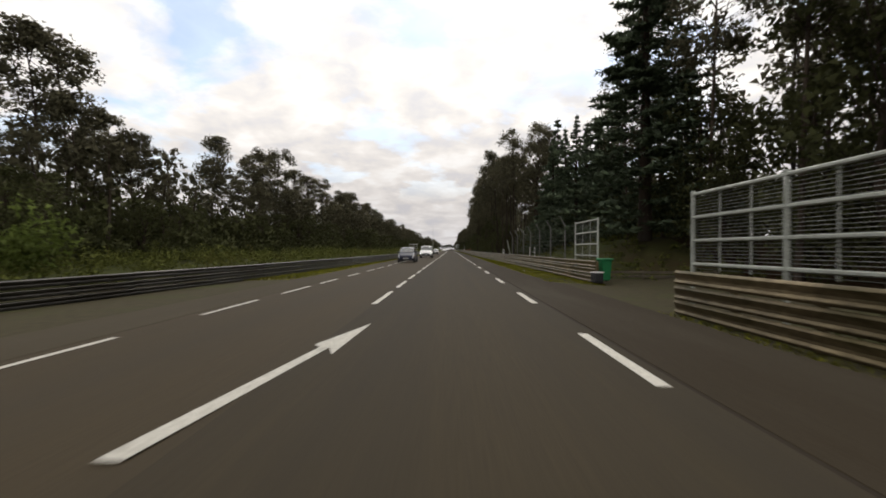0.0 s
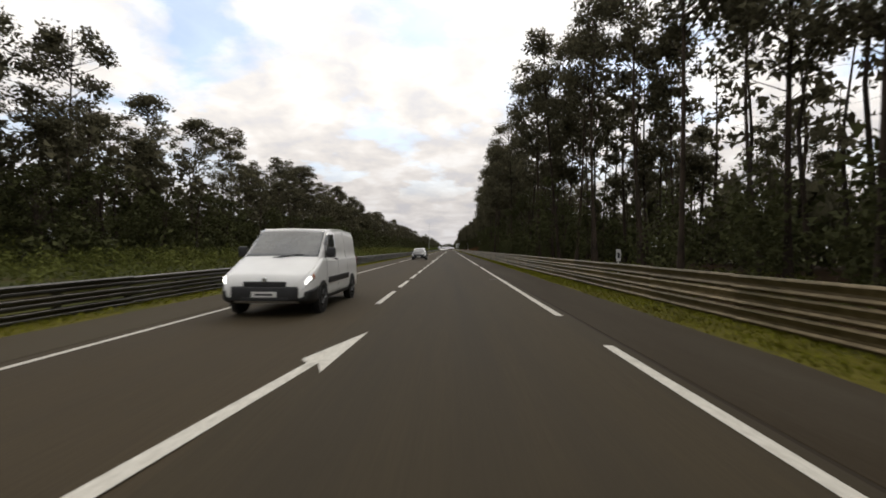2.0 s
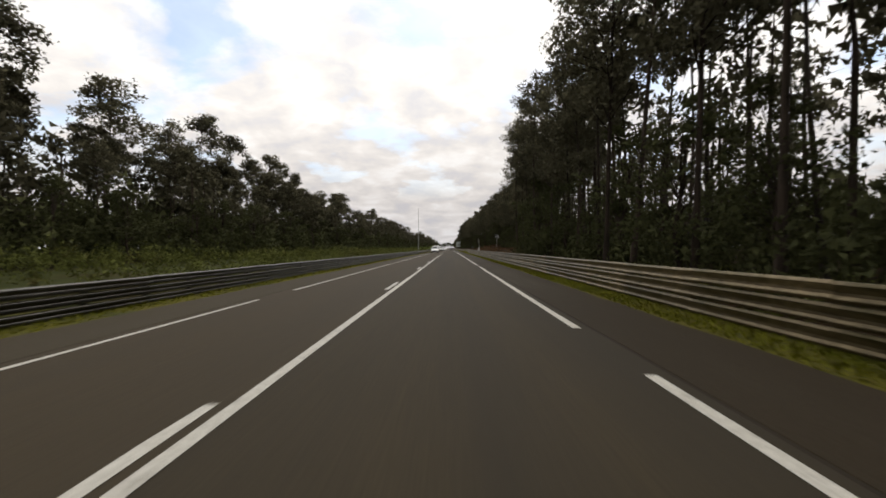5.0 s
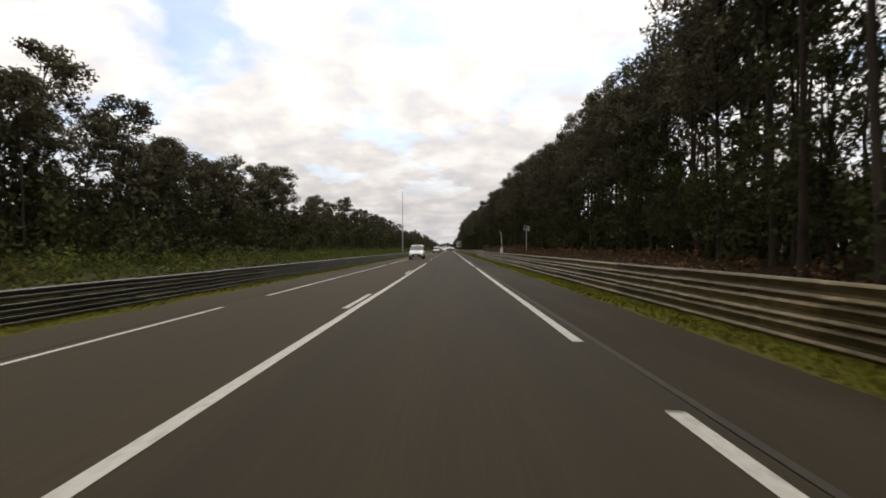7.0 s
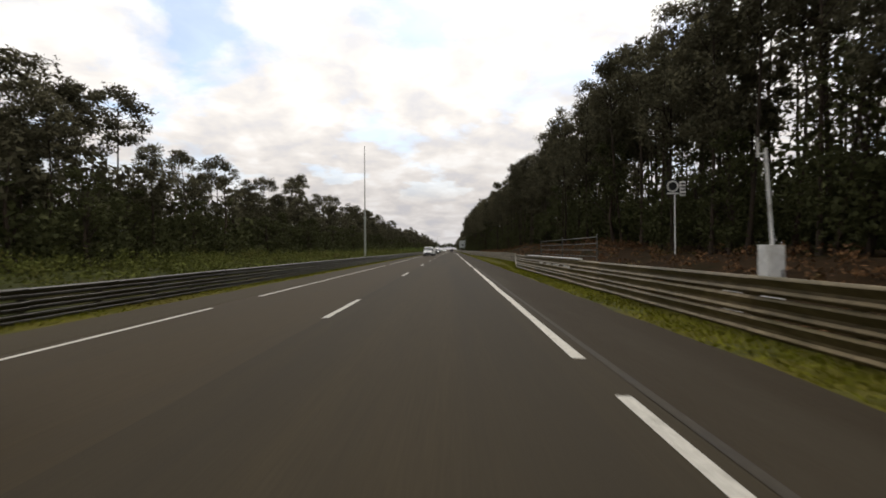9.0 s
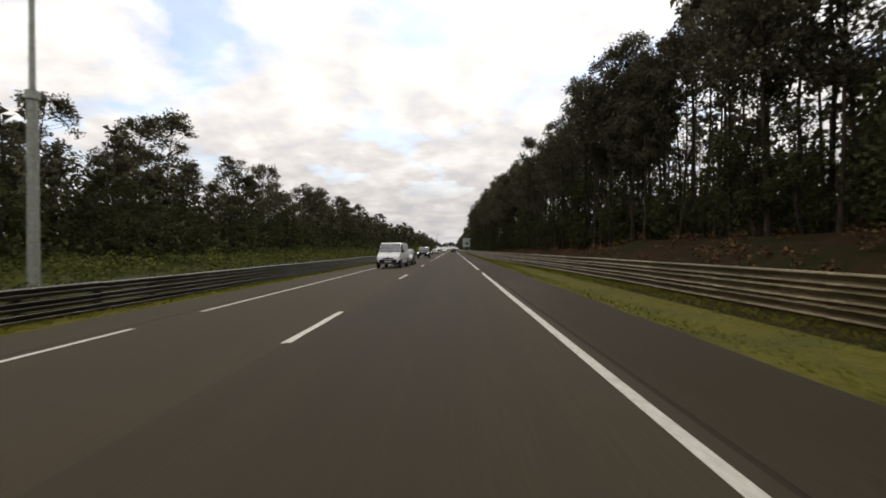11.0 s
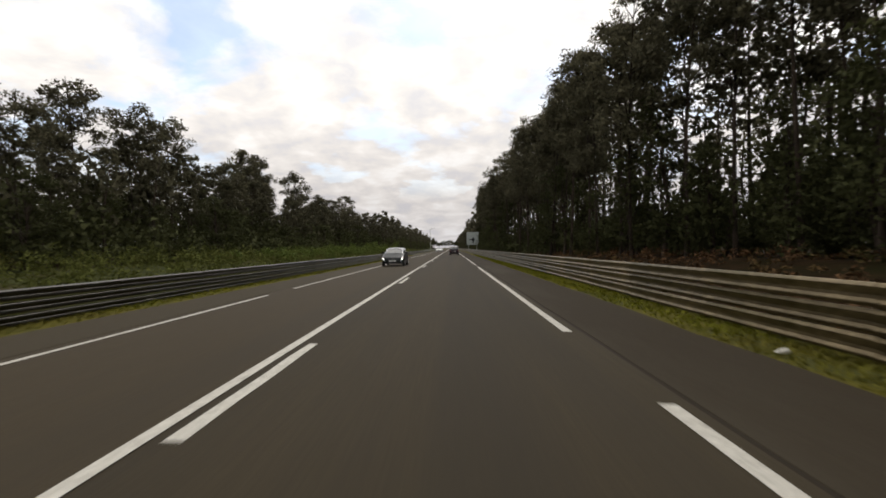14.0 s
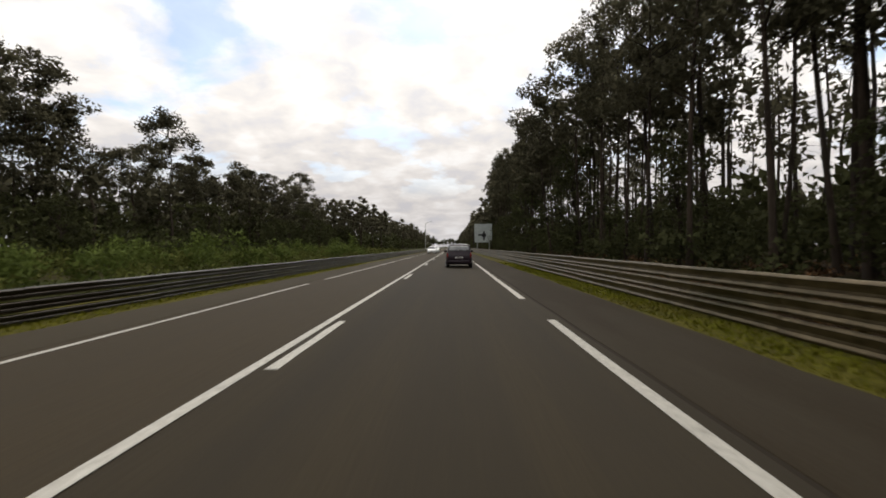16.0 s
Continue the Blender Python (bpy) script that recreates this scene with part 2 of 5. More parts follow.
# ------------------------------------------------------------------ the lie of the land
CROWN, FALL = -1.6, 0.025
RIGHT_RAIL = ((-40, 6.2), (11, 5.2), (20, 6.5), (60, 6.05), (90, 5.5), (285, 5.6), (305, 8.2), (324, 8.0), (337, 7.5), (348, 6.7), (360, 6.0), (374, 5.6), (3000, 5.6))
LEFT_RAIL = ((-40, -12.5), (9, -9.9), (22, -8.8), (36, -8.1), (60, -7.6), (3000, -7.6))
RIGHT_WOODS = ((-60, 13), (20, 13.5), (45, 12.5), (62, 10.5), (118, 8.6), (140, 7.9), (175, 8.4), (204, 9.2), (228, 15.5), (330, 16), (385, 15.2), (408, 12.3), (450, 9.6), (900, 9.3))
BANK = ((-60, 0.1), (23, 0.1), (33, 2.5), (50, 2.3), (64, 0.3), (80, 0.1), (190, 0.1), (225, 1.0), (280, 1.1), (300, 2.2), (340, 2.1), (352, 1.1), (420, 0.8), (450, 0.3), (3000, 0.2))


def along(table, y):
    for (y0, v0), (y1, v1) in zip(table, table[1:]):
        if y <= y1:
            return v0 + (v1 - v0) * min(1, max(0, (y - y0) / (y1 - y0)))
    return table[-1][1]


def road_z(x):
    return -FALL * abs(x - CROWN)


def land_z(x, y):
    """The ground's height beside and under the road."""
    rail_r, rail_l = along(RIGHT_RAIL, y), along(LEFT_RAIL, y)
    if x > rail_r:
        base = road_z(rail_r) - 0.11
        k = min(1, max(0, (x - rail_r - 0.8) / 7.5))
        k = k * k * (3 - 2 * k) * (1 - 0.9 * min(1, max(0, (x - 30) / 60)))
        return base + along(BANK, y) * k + 0.12 * noise.noise((x * 0.35, y * 0.35, 0)) * min(1, (x - rail_r))
    if x < rail_l:
        base = road_z(rail_l) - 0.04
        return base + 0.15 * noise.noise((x * 0.2, y * 0.2, 5)) * min(1, rail_l - x)
    if x > 4.3:
        return road_z(x) - 0.02 - 0.09 * min(1, (x - 4.3) / max(0.4, rail_r - 4.5))
    return road_z(x) - 0.02


Y_STEPS = [-80 + 4 * i for i in range(165)] + [600, 640, 700, 780, 880, 1000, 1200, 1500, 2000, 3000]
X_STEPS = [-2500, -900, -300, -120, -70, -45, -30, -22, -16, -12, -10.5, -9, -8.4, -7.8, -7.4, -7, -6.6, -6, -4.7, -1.6, 2, 4.2, 4.8, 5.2, 5.6, 6, 6.5, 7, 7.6, 8.4, 9.4, 10.6, 12, 13.5, 15, 18, 24, 34, 50, 80, 200, 700, 2500]
verts = [(x, y, land_z(x, y) - (0.05 if -6.4 < x < 4.0 else 0)) for y in Y_STEPS for x in X_STEPS]
nx = len(X_STEPS)
faces = [(j * nx + i, j * nx + i + 1, (j + 1) * nx + i + 1, (j + 1) * nx + i) for j in range(len(Y_STEPS) - 1) for i in range(nx - 1)]
ground = tagged(new("ground", mesh_of("ground", verts, faces, FOREST_FLOOR, True)), "dark earth and litter of the woods and verges", "ground", kind="structure")
ground.data.materials.append(DIRT)
ground.data.materials.append(SCRUB)
ground.data.materials.append(BARE_VERGE)
for f in ground.data.polygons:
    if f.center.y < 24 and -12 < f.center.x < 12:
        f.material_index = 3
        continue
    if -9 < f.center.x < 6.6:
        f.material_index = 1
    elif -27 < f.center.x < 0 or 0 < f.center.x < 15 and 24 < f.center.y < 60 or 28 < f.center.x < 75 and abs(f.center.y - 136) < 32 - 0.3 * abs(f.center.x - 42):
        f.material_index = 2

# the lanes, and shoulders of older asphalt with a ragged edge against the verge
def left_edge(y):
    return -6.55 + 0.10 * noise.noise((y * 0.5, 0, 0)) + 0.05 * noise.noise((y * 2.1, 3, 0))


def right_edge(y):
    return 4.15 + 0.12 * noise.noise((y * 0.5, 8, 0)) + 0.06 * noise.noise((y * 2.1, 5, 0)) + (0.5 if y < 20 else 0)


def seam(x, y):
    return x + 0.025 * noise.noise((y * 0.6, x, 0)) + 0.012 * noise.noise((y * 3.0, x, 4))


def road_strip(name, label, mat, *lines):
    """A strip along the road through lines of x (a function of y) and a drop below the surface."""
    ys = [-80 + 1.5 * i for i in range(400)] + [540, 600, 700, 850, 1000, 1300]
    n = len(lines)
    v = [(x(y), y, road_z(x(y)) - drop) for y in ys for x, drop in lines]
    f = [(j * n + i, j * n + i + 1, (j + 1) * n + i + 1, (j + 1) * n + i) for j in range(len(ys) - 1) for i in range(n - 1)]
    return tagged(new(name, mesh_of(name, v, f, mat)), label, "road", kind="structure")


road_strip("road", "worn dark grey asphalt driving lane", ASPHALT, (lambda y: seam(CROWN, y), 0), (lambda y: seam(2.32, y), 0), (lambda y: seam(2.33, y), 0.02))
road_strip("road_oncoming", "worn brownish asphalt lane of the oncoming side", BROWN_ASPHALT, (lambda y: seam(-4.98, y), 0.02), (lambda y: seam(-4.97, y), 0), (lambda y: seam(CROWN, y), 0))
road_strip("shoulder_right", "older dark brown asphalt shoulder with a ragged edge", DARKER_ASPHALT, (lambda y: seam(2.38, y), 0.02), (lambda y: seam(2.39, y), 0.003), (right_edge, 0.004), (lambda y: right_edge(y) + 0.05, 0.1))
road_strip("shoulder_left", "older pale brown asphalt shoulder with a ragged edge", OLD_ASPHALT, (lambda y: left_edge(y) - 0.05, 0.1), (left_edge, 0.004), (lambda y: seam(-5.02, y), 0.004), (lambda y: seam(-5.01, y), 0.02))
road_strip("road_joint", "dark tarred joint along the lane's edge", TAR, (lambda y: seam(2.28, y), 0.010), (lambda y: seam(2.44, y), 0.010))
road_strip("road_joint", "dark tarred joint along the lane's edge", TAR, (lambda y: seam(-5.06, y), 0.012), (lambda y: seam(-4.94, y), 0.012))

# ------------------------------------------------------------------ road markings
LIFT = 0.005


def stripe_mesh(name, length, width, mat, steps=1):
    """A painted stripe from y = 0, slightly uneven along its edges, with the road's fall."""
    rng = random.Random(int(length * 100 + width * 1000))
    v, f = [], []
    for i in range(steps + 1):
        for side in (-1, 1):
            v.append((side * width / 2 + rng.uniform(-0.009, 0.009), length * i / steps, 0))
    for i in range(steps):
        f.append((2 * i, 2 * i + 1, 2 * i + 3, 2 * i + 2))
    return mesh_of(name, v, f, mat)


def stripe(name, me, parent, x, y):
    ob = under(new(name, me), parent)
    ob.matrix_basis = Matrix.Translation((x, y, road_z(x) + LIFT)) @ Matrix.Rotation(math.atan(FALL) * (1 if x > CROWN else -1), 4, "Y")
    return ob


def marking(name, label):
    return tagged(new(name), label, "road marking", kind="structure")


edge_right = marking("road_marking_right", "white painted edge line with short gaps")
edge_left = marking("road_marking_left", "thin white painted edge line with short gaps")
centre = marking("road_marking_centre", "white painted centre line, dashes and arrows")

dash = stripe_mesh("edge_dash", 2.8, 0.16, PAINT, 4)
for i in range(-2, 8):
    stripe("dash", dash, edge_right, 2.1, 4.5 + 6.85 * i)
thin = stripe_mesh("edge_dash_thin", 2.6, 0.105, PAINT, 4)
for y in (-5.5, -0.8, 4.0, 8.9, 13.2, 17.1, 21.8, 26.6, 30.5, 35, 40):
    stripe("dash", thin, edge_left, -4.7, y)


def edge_run(parent, x, width, gaps, start, end):
    y = start
    for g0, g1 in (*gaps, (end, end)):
        if g0 > y:
            me = stripe_mesh("line", g0 - y, width, PAINT, max(2, int((g0 - y) / 3)))
            stripe("line", me, parent, x, y)
        y = g1


edge_run(edge_right, 2.1, 0.15, [(y, y + 2.8) for y in (61.4, 88.2, 115.1, 143, 170.6, 198.0, 225.4)] + [(253.2, 254.6), (280.6, 282.4)] + [(301 + 27.32 * k, 304.3 + 27.32 * k) for k in range(20)], 56.9, 840)
edge_run(edge_left, -4.7, 0.105, [(67.6 + 27.4 * k, 70.2 + 27.4 * k) for k in range(9)] + [(310.9 + 27 * k, 313.0 + 27 * k) for k in range(20)], 43.3, 840)
worn = stripe_mesh("worn_line", 9.0, 0.12, WORN_PAINT, 4)
stripe("worn_line", worn, edge_right, 2.1, 48.0)
ghost = stripe_mesh("worn_line_shoulder", 46.0, 0.09, OLD_PAINT, 12)
for y in (189.0, 238.0):
    stripe("worn_line", ghost, edge_right, 2.36, y)

dash = stripe_mesh("centre_dash", 3.0, 0.12, PAINT, 4)
for y in [18.9 + 4.34 * k for k in range(-2, 9)] + [73.8 + 4.33 * k for k in range(-2, 5)]:
    stripe("dash", dash, centre, CROWN, y)
for y in [99.8 + 13 * k for k in range(10)]:
    stripe("dash", dash, centre, -1.79, y)
for y in [244.3 + 13 * k for k in range(9)]:
    stripe("dash", dash, centre, CROWN, y)
for y in [369 + 13 * k for k in range(35)]:
    stripe("dash", dash, centre, -1.40, y)
for x, y0, y1 in ((CROWN + 0.02, 94.7, 232.8), (-1.61, 359.0, 840)):
    stripe("line", stripe_mesh("centre_line", y1 - y0, 0.125, PAINT, int((y1 - y0) / 4)), centre, x, y0)
arrow_me = mesh_of("arrow", [(-0.36, 0, 0), (-0.2, 0, 0), (0.16, 3.1, 0), (0.04, 3.1, 0), (-0.06, 3.25, 0), (0.28, 2.75, 0), (0.36, 5.0, 0)],
                   [(0, 1, 2, 3), (3, 2, 4), (2, 5, 6, 4)], PAINT)
for y in (2.6, 56.8):
    stripe("arrow", arrow_me, centre, -1.58, y)

# ------------------------------------------------------------------ guard rails
BEAM = ((0.006, 0), (0.014, 0.004), (0.046, 0.04), (0.05, 0.05), (0.048, 0.062), (0.02, 0.098), (0.012, 0.104), (0.01, 0.15), (0.044, 0.24), (0.05, 0.254), (0.048, 0.266), (0.022, 0.3), (0.012, 0.31))
FLAT_BEAM = ((0.004, 0), (0.03, 0.014), (0.062, 0.03), (0.066, 0.05), (0.066, 0.1), (0.06, 0.125), (0.05, 0.14), (0.05, 0.165), (0.062, 0.19), (0.07, 0.22), (0.07, 0.272), (0.062, 0.286), (0.03, 0.312))


def beam_geometry(length, tall, side, outline):
    """A corrugated rail of sheet steel. side: which way the ridges face."""
    ring = [(side * x, z * tall) for x, z in outline] + [(side * (x - 0.012), z * tall) for x, z in reversed(outline)]
    n = len(ring)
    v = [(x, y, z) for y in (-0.05, length) for x, z in ring]
    f = [(i, (i + 1) % n, n + (i + 1) % n, n + i) for i in range(n)]
    f += [tuple([i, i + 1, n - 2 - i, n - 1 - i]) for i in range(len(outline) - 1)]
    f += [tuple([n + i, n + n - 1 - i, n + n - 2 - i, n + i + 1]) for i in range(len(outline) - 1)]
    return v, f


def post_geometry(tall):
    v, f = [], []
    for x0, x1, y0, y1 in ((-0.06, -0.05, -0.05, 0.05), (0.05, 0.06, -0.05, 0.05), (-0.05, 0.05, -0.005, 0.005)):
        k = len(v)
        v += [(x, y, z) for z in (-0.3, tall) for x, y in ((x0, y0), (x1, y0), (x1, y1), (x0, y1))]
        f += [(k, k + 1, k + 5, k + 4), (k + 1, k + 2, k + 6, k + 5), (k + 2, k + 3, k + 7, k + 6), (k + 3, k, k + 4, k + 7), (k + 4, k + 5, k + 6, k + 7)]
    return v, f


def guard_rail(label, table, side, tall, y0, y1, sink=0.0, split_at=390, steel=RAIL, outline=BEAM):
    """A barrier of three stacked rails on posts, every bay four metres; far bays are joined."""
    rail = tagged(new("guard_rail"), label, "guard rail")
    beam_me = mesh_of("rail_beam", *beam_geometry(4.0, tall, side, outline), steel)
    post_me = mesh_of("rail_post", *post_geometry(tall * 0.93 + 0.02), steel)
    far_v, far_f = [], []
    rng = random.Random(int(abs(y0) * 7 + side * 3 + 50))
    y = y0
    while y < y1:
        x = along(table, y)
        turn = -math.degrees(math.atan2(along(table, y + 4) - x, 4))
        base = road_z(x) - 0.06 * tall - sink
        for k in range(3):
            m = pose(x + rng.uniform(-0.008, 0.008), y, base + k * 0.335 * tall + rng.uniform(-0.006, 0.006), rng.uniform(-0.12, 0.12), rng.uniform(-1.5, 1.5), turn)
            if y < split_at:
                ob = under(new("rail_beam", beam_me), rail)
                ob.matrix_basis = m
            else:
                v, f = beam_geometry(4.0, tall, side, outline)
                n = len(far_v)
                far_v += [m @ Vector(p) for p in v]
                far_f += [tuple(i + n for i in q) for q in f]
        if y < split_at:
            for dy in (0.0, 2.0):
                ob = under(new("rail_post", post_me), rail)
                ob.matrix_basis = pose(along(table, y + dy) - side * 0.09, y + dy, base)
        y += 4.0
    if far_v:
        tagged(under(new("rail_run", mesh_of("rail_run", far_v, far_f, steel)), rail), kind="stuff")
    return rail


guard_rail("grey weathered steel guard rail ending at an opening", RIGHT_RAIL, -1, 1.0, -33.2, 10)
guard_rail("grey-brown weathered triple steel guard rail beside mown grass", RIGHT_RAIL, -1, 1.0, 21, 800, split_at=405)
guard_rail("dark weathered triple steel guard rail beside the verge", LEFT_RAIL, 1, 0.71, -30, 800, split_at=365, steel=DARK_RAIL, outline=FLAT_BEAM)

# ------------------------------------------------------------------ trees
def tube(points, radii, sides=7):
    """A tapered tube through points."""
    v, f = [], []
    for p, r in zip(points, radii):
        for i in range(sides):
            a = 2 * math.pi * i / sides
            v.append((p[0] + r * math.cos(a), p[1] + r * math.sin(a), p[2]))
    for j in range(len(points) - 1):
        for i in range(sides):
            f.append((j * sides + i, j * sides + (i + 1) % sides, (j + 1) * sides + (i + 1) % sides, (j + 1) * sides + i))
    return v, f


HEART_V = np.array([(1, 0, 0), (0, 1, 0), (-1, 0, 0), (0, -1, 0), (0, 0, 1), (0, 0, -1)], dtype=float)
HEART_F = np.array([(0, 1, 4), (1, 2, 4), (2, 3, 4), (3, 0, 4), (1, 0, 5), (2, 1, 5), (3, 2, 5), (0, 3, 5)])


def foliage(rng, centres, radii, count, long, wide, heart=0, spiky=0.7, up=0.3):
    """Leafy clumps: a dense uneven heart and many small leaves or needle tufts standing out of it. Gives corners, faces and soft normals."""
    c, r = np.array(centres, dtype=float), np.array(radii, dtype=float)
    m = len(c)
    hv = c[:, None] + HEART_V[None] * r[:, None] * heart * (0.7 + 0.8 * rng.random((m, 6, 1)))
    hn = HEART_V[None] + rng.normal(size=(m, 6, 3)) * 0.6 + np.array([0, 0, up])
    hf = (HEART_F[None] + 6 * np.arange(m)[:, None, None]).reshape(-1, 3)
    n = m * count
    c, r = np.repeat(c, count, 0), np.repeat(r, count, 0)
    d = rng.normal(size=(n, 3))
    d /= np.linalg.norm(d, axis=1)[:, None]
    p = c + d * r * (0.3 + 0.8 * rng.random((n, 1)) ** 0.8)
    a = d * spiky + rng.normal(size=(n, 3)) * 0.55
    a /= np.linalg.norm(a, axis=1)[:, None]
    b = np.cross(a, d + rng.normal(size=(n, 3)) * 0.6)
    b /= np.linalg.norm(b, axis=1)[:, None]
    s = 0.6 + 0.8 * rng.random((n, 1))
    a, b = a * s * long / 2, b * s * wide / 2
    flip = np.einsum("ij,ij->i", np.cross(-2 * b + 0.4 * a, 2 * a - b), d) < 0
    b[flip] *= -1
    v = np.stack([p - a + b, p - a * 0.6 - b, p + a], 1).reshape(-1, 3)
    soft = np.repeat(d + np.array([0, 0, up]) + rng.normal(size=(n, 3)) * 0.25, 3, 0)
    normals = np.concatenate([hn.reshape(-1, 3), soft])
    normals /= np.linalg.norm(normals, axis=1)[:, None]
    if heart:
        return np.concatenate([hv.reshape(-1, 3), v]), np.concatenate([hf, np.arange(n * 3).reshape(-1, 3) + m * 6]), normals
    return v, np.arange(n * 3).reshape(-1, 3), normals[m * 6:]


def join(parts):
    vs, fs, n = [], [], 0
    for v, f in parts:
        vs += [tuple(p) for p in v]
        fs += [tuple(int(i) + n for i in q) for q in f]
        n += len(v)
    return vs, fs


def leaf_mesh(name, v, f, normals, mat):
    """A large mesh of triangles from arrays, with its soft normals."""
    me = bpy.data.meshes.new(name)
    v, f = np.asarray(v, dtype=np.float32), np.asarray(f, dtype=np.int32)
    me.vertices.add(len(v))
    me.vertices.foreach_set("co", v.ravel())
    me.loops.add(f.size)
    me.loops.foreach_set("vertex_index", f.ravel())
    me.polygons.add(len(f))
    me.polygons.foreach_set("loop_start", np.arange(len(f), dtype=np.int32) * f.shape[1])
    me.materials.append(mat)
    me.update(calc_edges=True)
    if normals is not None:
        me.normals_split_custom_set_from_vertices(normals)
    return me


def pine_shape(seed, tall=18.0, bare=0.5, spread=2.6, boughs=12, count=50, long=0.27, wide=0.2, lean_by=0.35):
    """Trunk, limbs and cloud-like needle clumps of a pine with a bare lower trunk and a domed, uneven crown."""
    rng = np.random.default_rng(seed)
    lean = rng.normal(size=2) * lean_by
    bend = rng.normal(size=2) * 0.3
    steps = 9

    def axis(t):
        return np.array([lean[0] * t * 2 + bend[0] * math.sin(t * 3.1), lean[1] * t * 2 + bend[1] * math.sin(t * 3.1), tall * t * 0.97])

    wood = [tube([axis(i / steps) for i in range(steps + 1)], [0.115 * (1 - 0.84 * i / steps) + (0.06 if i == 0 else 0) for i in range(steps + 1)], 7)]
    centres, radii = [], []
    tries = 0
    while len(centres) < boughs * 6 and tries < boughs * 30:
        tries += 1
        rel = rng.random()
        hull = spread * (0.3 + 0.8 * math.sin(math.pi * min(1, 0.16 + rel * 0.8)))
        ang, out = rng.random() * 6.283, math.sqrt(rng.random())
        root = axis(bare + (0.985 - bare) * rel)
        p = root + np.array([math.cos(ang) * hull * out, math.sin(ang) * hull * out, 0.22 * hull * out])
        if noise.noise(Vector((p[0] * 0.62 + seed * 7.3, p[1] * 0.62, p[2] * 0.75))) < -0.02:
            continue
        size = 0.56 + 0.26 * rng.random()
        centres.append(p)
        radii.append(np.array([1.0, 1.0, 0.78]) * size)
        if out > 0.45 and len(centres) % 2:
            foot = axis(max(0.2, bare + (0.985 - bare) * rel - 0.05))
            wood.append(tube([foot, foot * 0.4 + p * 0.6 + np.array([0, 0, -0.12]), p], [0.05, 0.03, 0.012], 3))
    for k in range(9):
        t = 0.22 + (bare - 0.15) * rng.random()
        ang, reach = rng.random() * 6.28, 0.5 + 1.1 * rng.random()
        root = axis(t)
        wood.append(tube([root, root + np.array([math.cos(ang) * reach, math.sin(ang) * reach, 0.15 * rng.normal()])], [0.03, 0.008], 3))
    return join(wood), foliage(rng, centres, radii, count, long, wide)


def spruce_shape(seed, tall=18.0):
    """A spruce: drooping tiers of boughs down to the ground, pointed top."""
    rng = np.random.default_rng(seed)
    wood = [tube([(0, 0, tall * i / 8) for i in range(9)], [0.28 * (1 - i / 8.3) for i in range(9)], 8)]
    centres, radii = [], []
    tiers = 25
    for k in range(tiers):
        t = 0.05 + 0.94 * k / tiers
        reach = 3.6 * (1 - t) ** 1.05 * (0.72 + 0.5 * rng.random()) + 0.05
        for b in range(8 if t < 0.6 else 6):
            ang = b * 0.79 + k * 1.3 + rng.normal() * 0.3
            r = reach * (0.65 + 0.6 * rng.random())
            t = 0.05 + 0.94 * min(0.995, max(0, (k + rng.uniform(-0.7, 0.7)) / tiers))
            tip = np.array([math.cos(ang) * r, math.sin(ang) * r, tall * t - 0.32 * r + 0.06 * r * r])
            wood.append(tube([(0, 0, tall * t), tuple(tip)], [0.03, 0.008], 3))
            for s in (0.35, 0.62, 0.86, 1.02) if r > 1.2 else (0.6, 0.95):
                centres.append(np.array([tip[0] * s, tip[1] * s, tall * t - 0.32 * r * s + 0.06 * r * r * s * s]))
                radii.append(np.array([0.55, 0.55, 0.2]) * (0.7 + 0.45 * rng.random()) * (1.2 - 0.55 * s) * (0.4 + 0.6 * min(1, 2.2 * (1 - t))))
    return join(wood), foliage(rng, centres, radii, 24, 0.3, 0.14, heart=0.4, spiky=0.9)


def broadleaf_shape(seed, tall=9.0, low=0.12, wide=2.7):
    """A low leafy tree: a short stem and rounded leafy clumps down to near the ground."""
    rng = np.random.default_rng(seed)
    wood = [tube([(0.2 * math.sin(i), 0.15 * math.cos(i * 1.3), tall * 0.75 * i / 6) for i in range(7)], [0.16 * (1 - i / 7.5) for i in range(7)], 6)]
    centres, radii = [], []
    for k in range(40):
        t = low + (0.95 - low) * rng.random()
        reach = wide * math.sin(math.pi * min(0.97, max(0.16, t))) ** 0.6 * rng.random() ** 0.5
        ang = rng.random() * 6.28
        tip = np.array([math.cos(ang) * reach, math.sin(ang) * reach, tall * t])
        wood.append(tube([(0, 0, tall * t * 0.6), tuple(tip)], [0.035, 0.01], 3))
        centres.append(tip)
        radii.append(np.array([0.95, 0.95, 0.75]) * (0.6 + 0.5 * rng.random()))
    return join(wood), foliage(rng, centres, radii, 74, 0.23, 0.16, heart=0, spiky=0.4)


def tree(shape, name, label, category, group, leaf, bark=BARK):
    (wv, wf), leaves = shape
    ob = thing(name, label, category, group=group)
    under(new("trunk", mesh_of("trunk", wv, wf, bark, True)), ob)
    under(new("crown", leaf_mesh("crown", *leaves, leaf)), ob)
    return ob


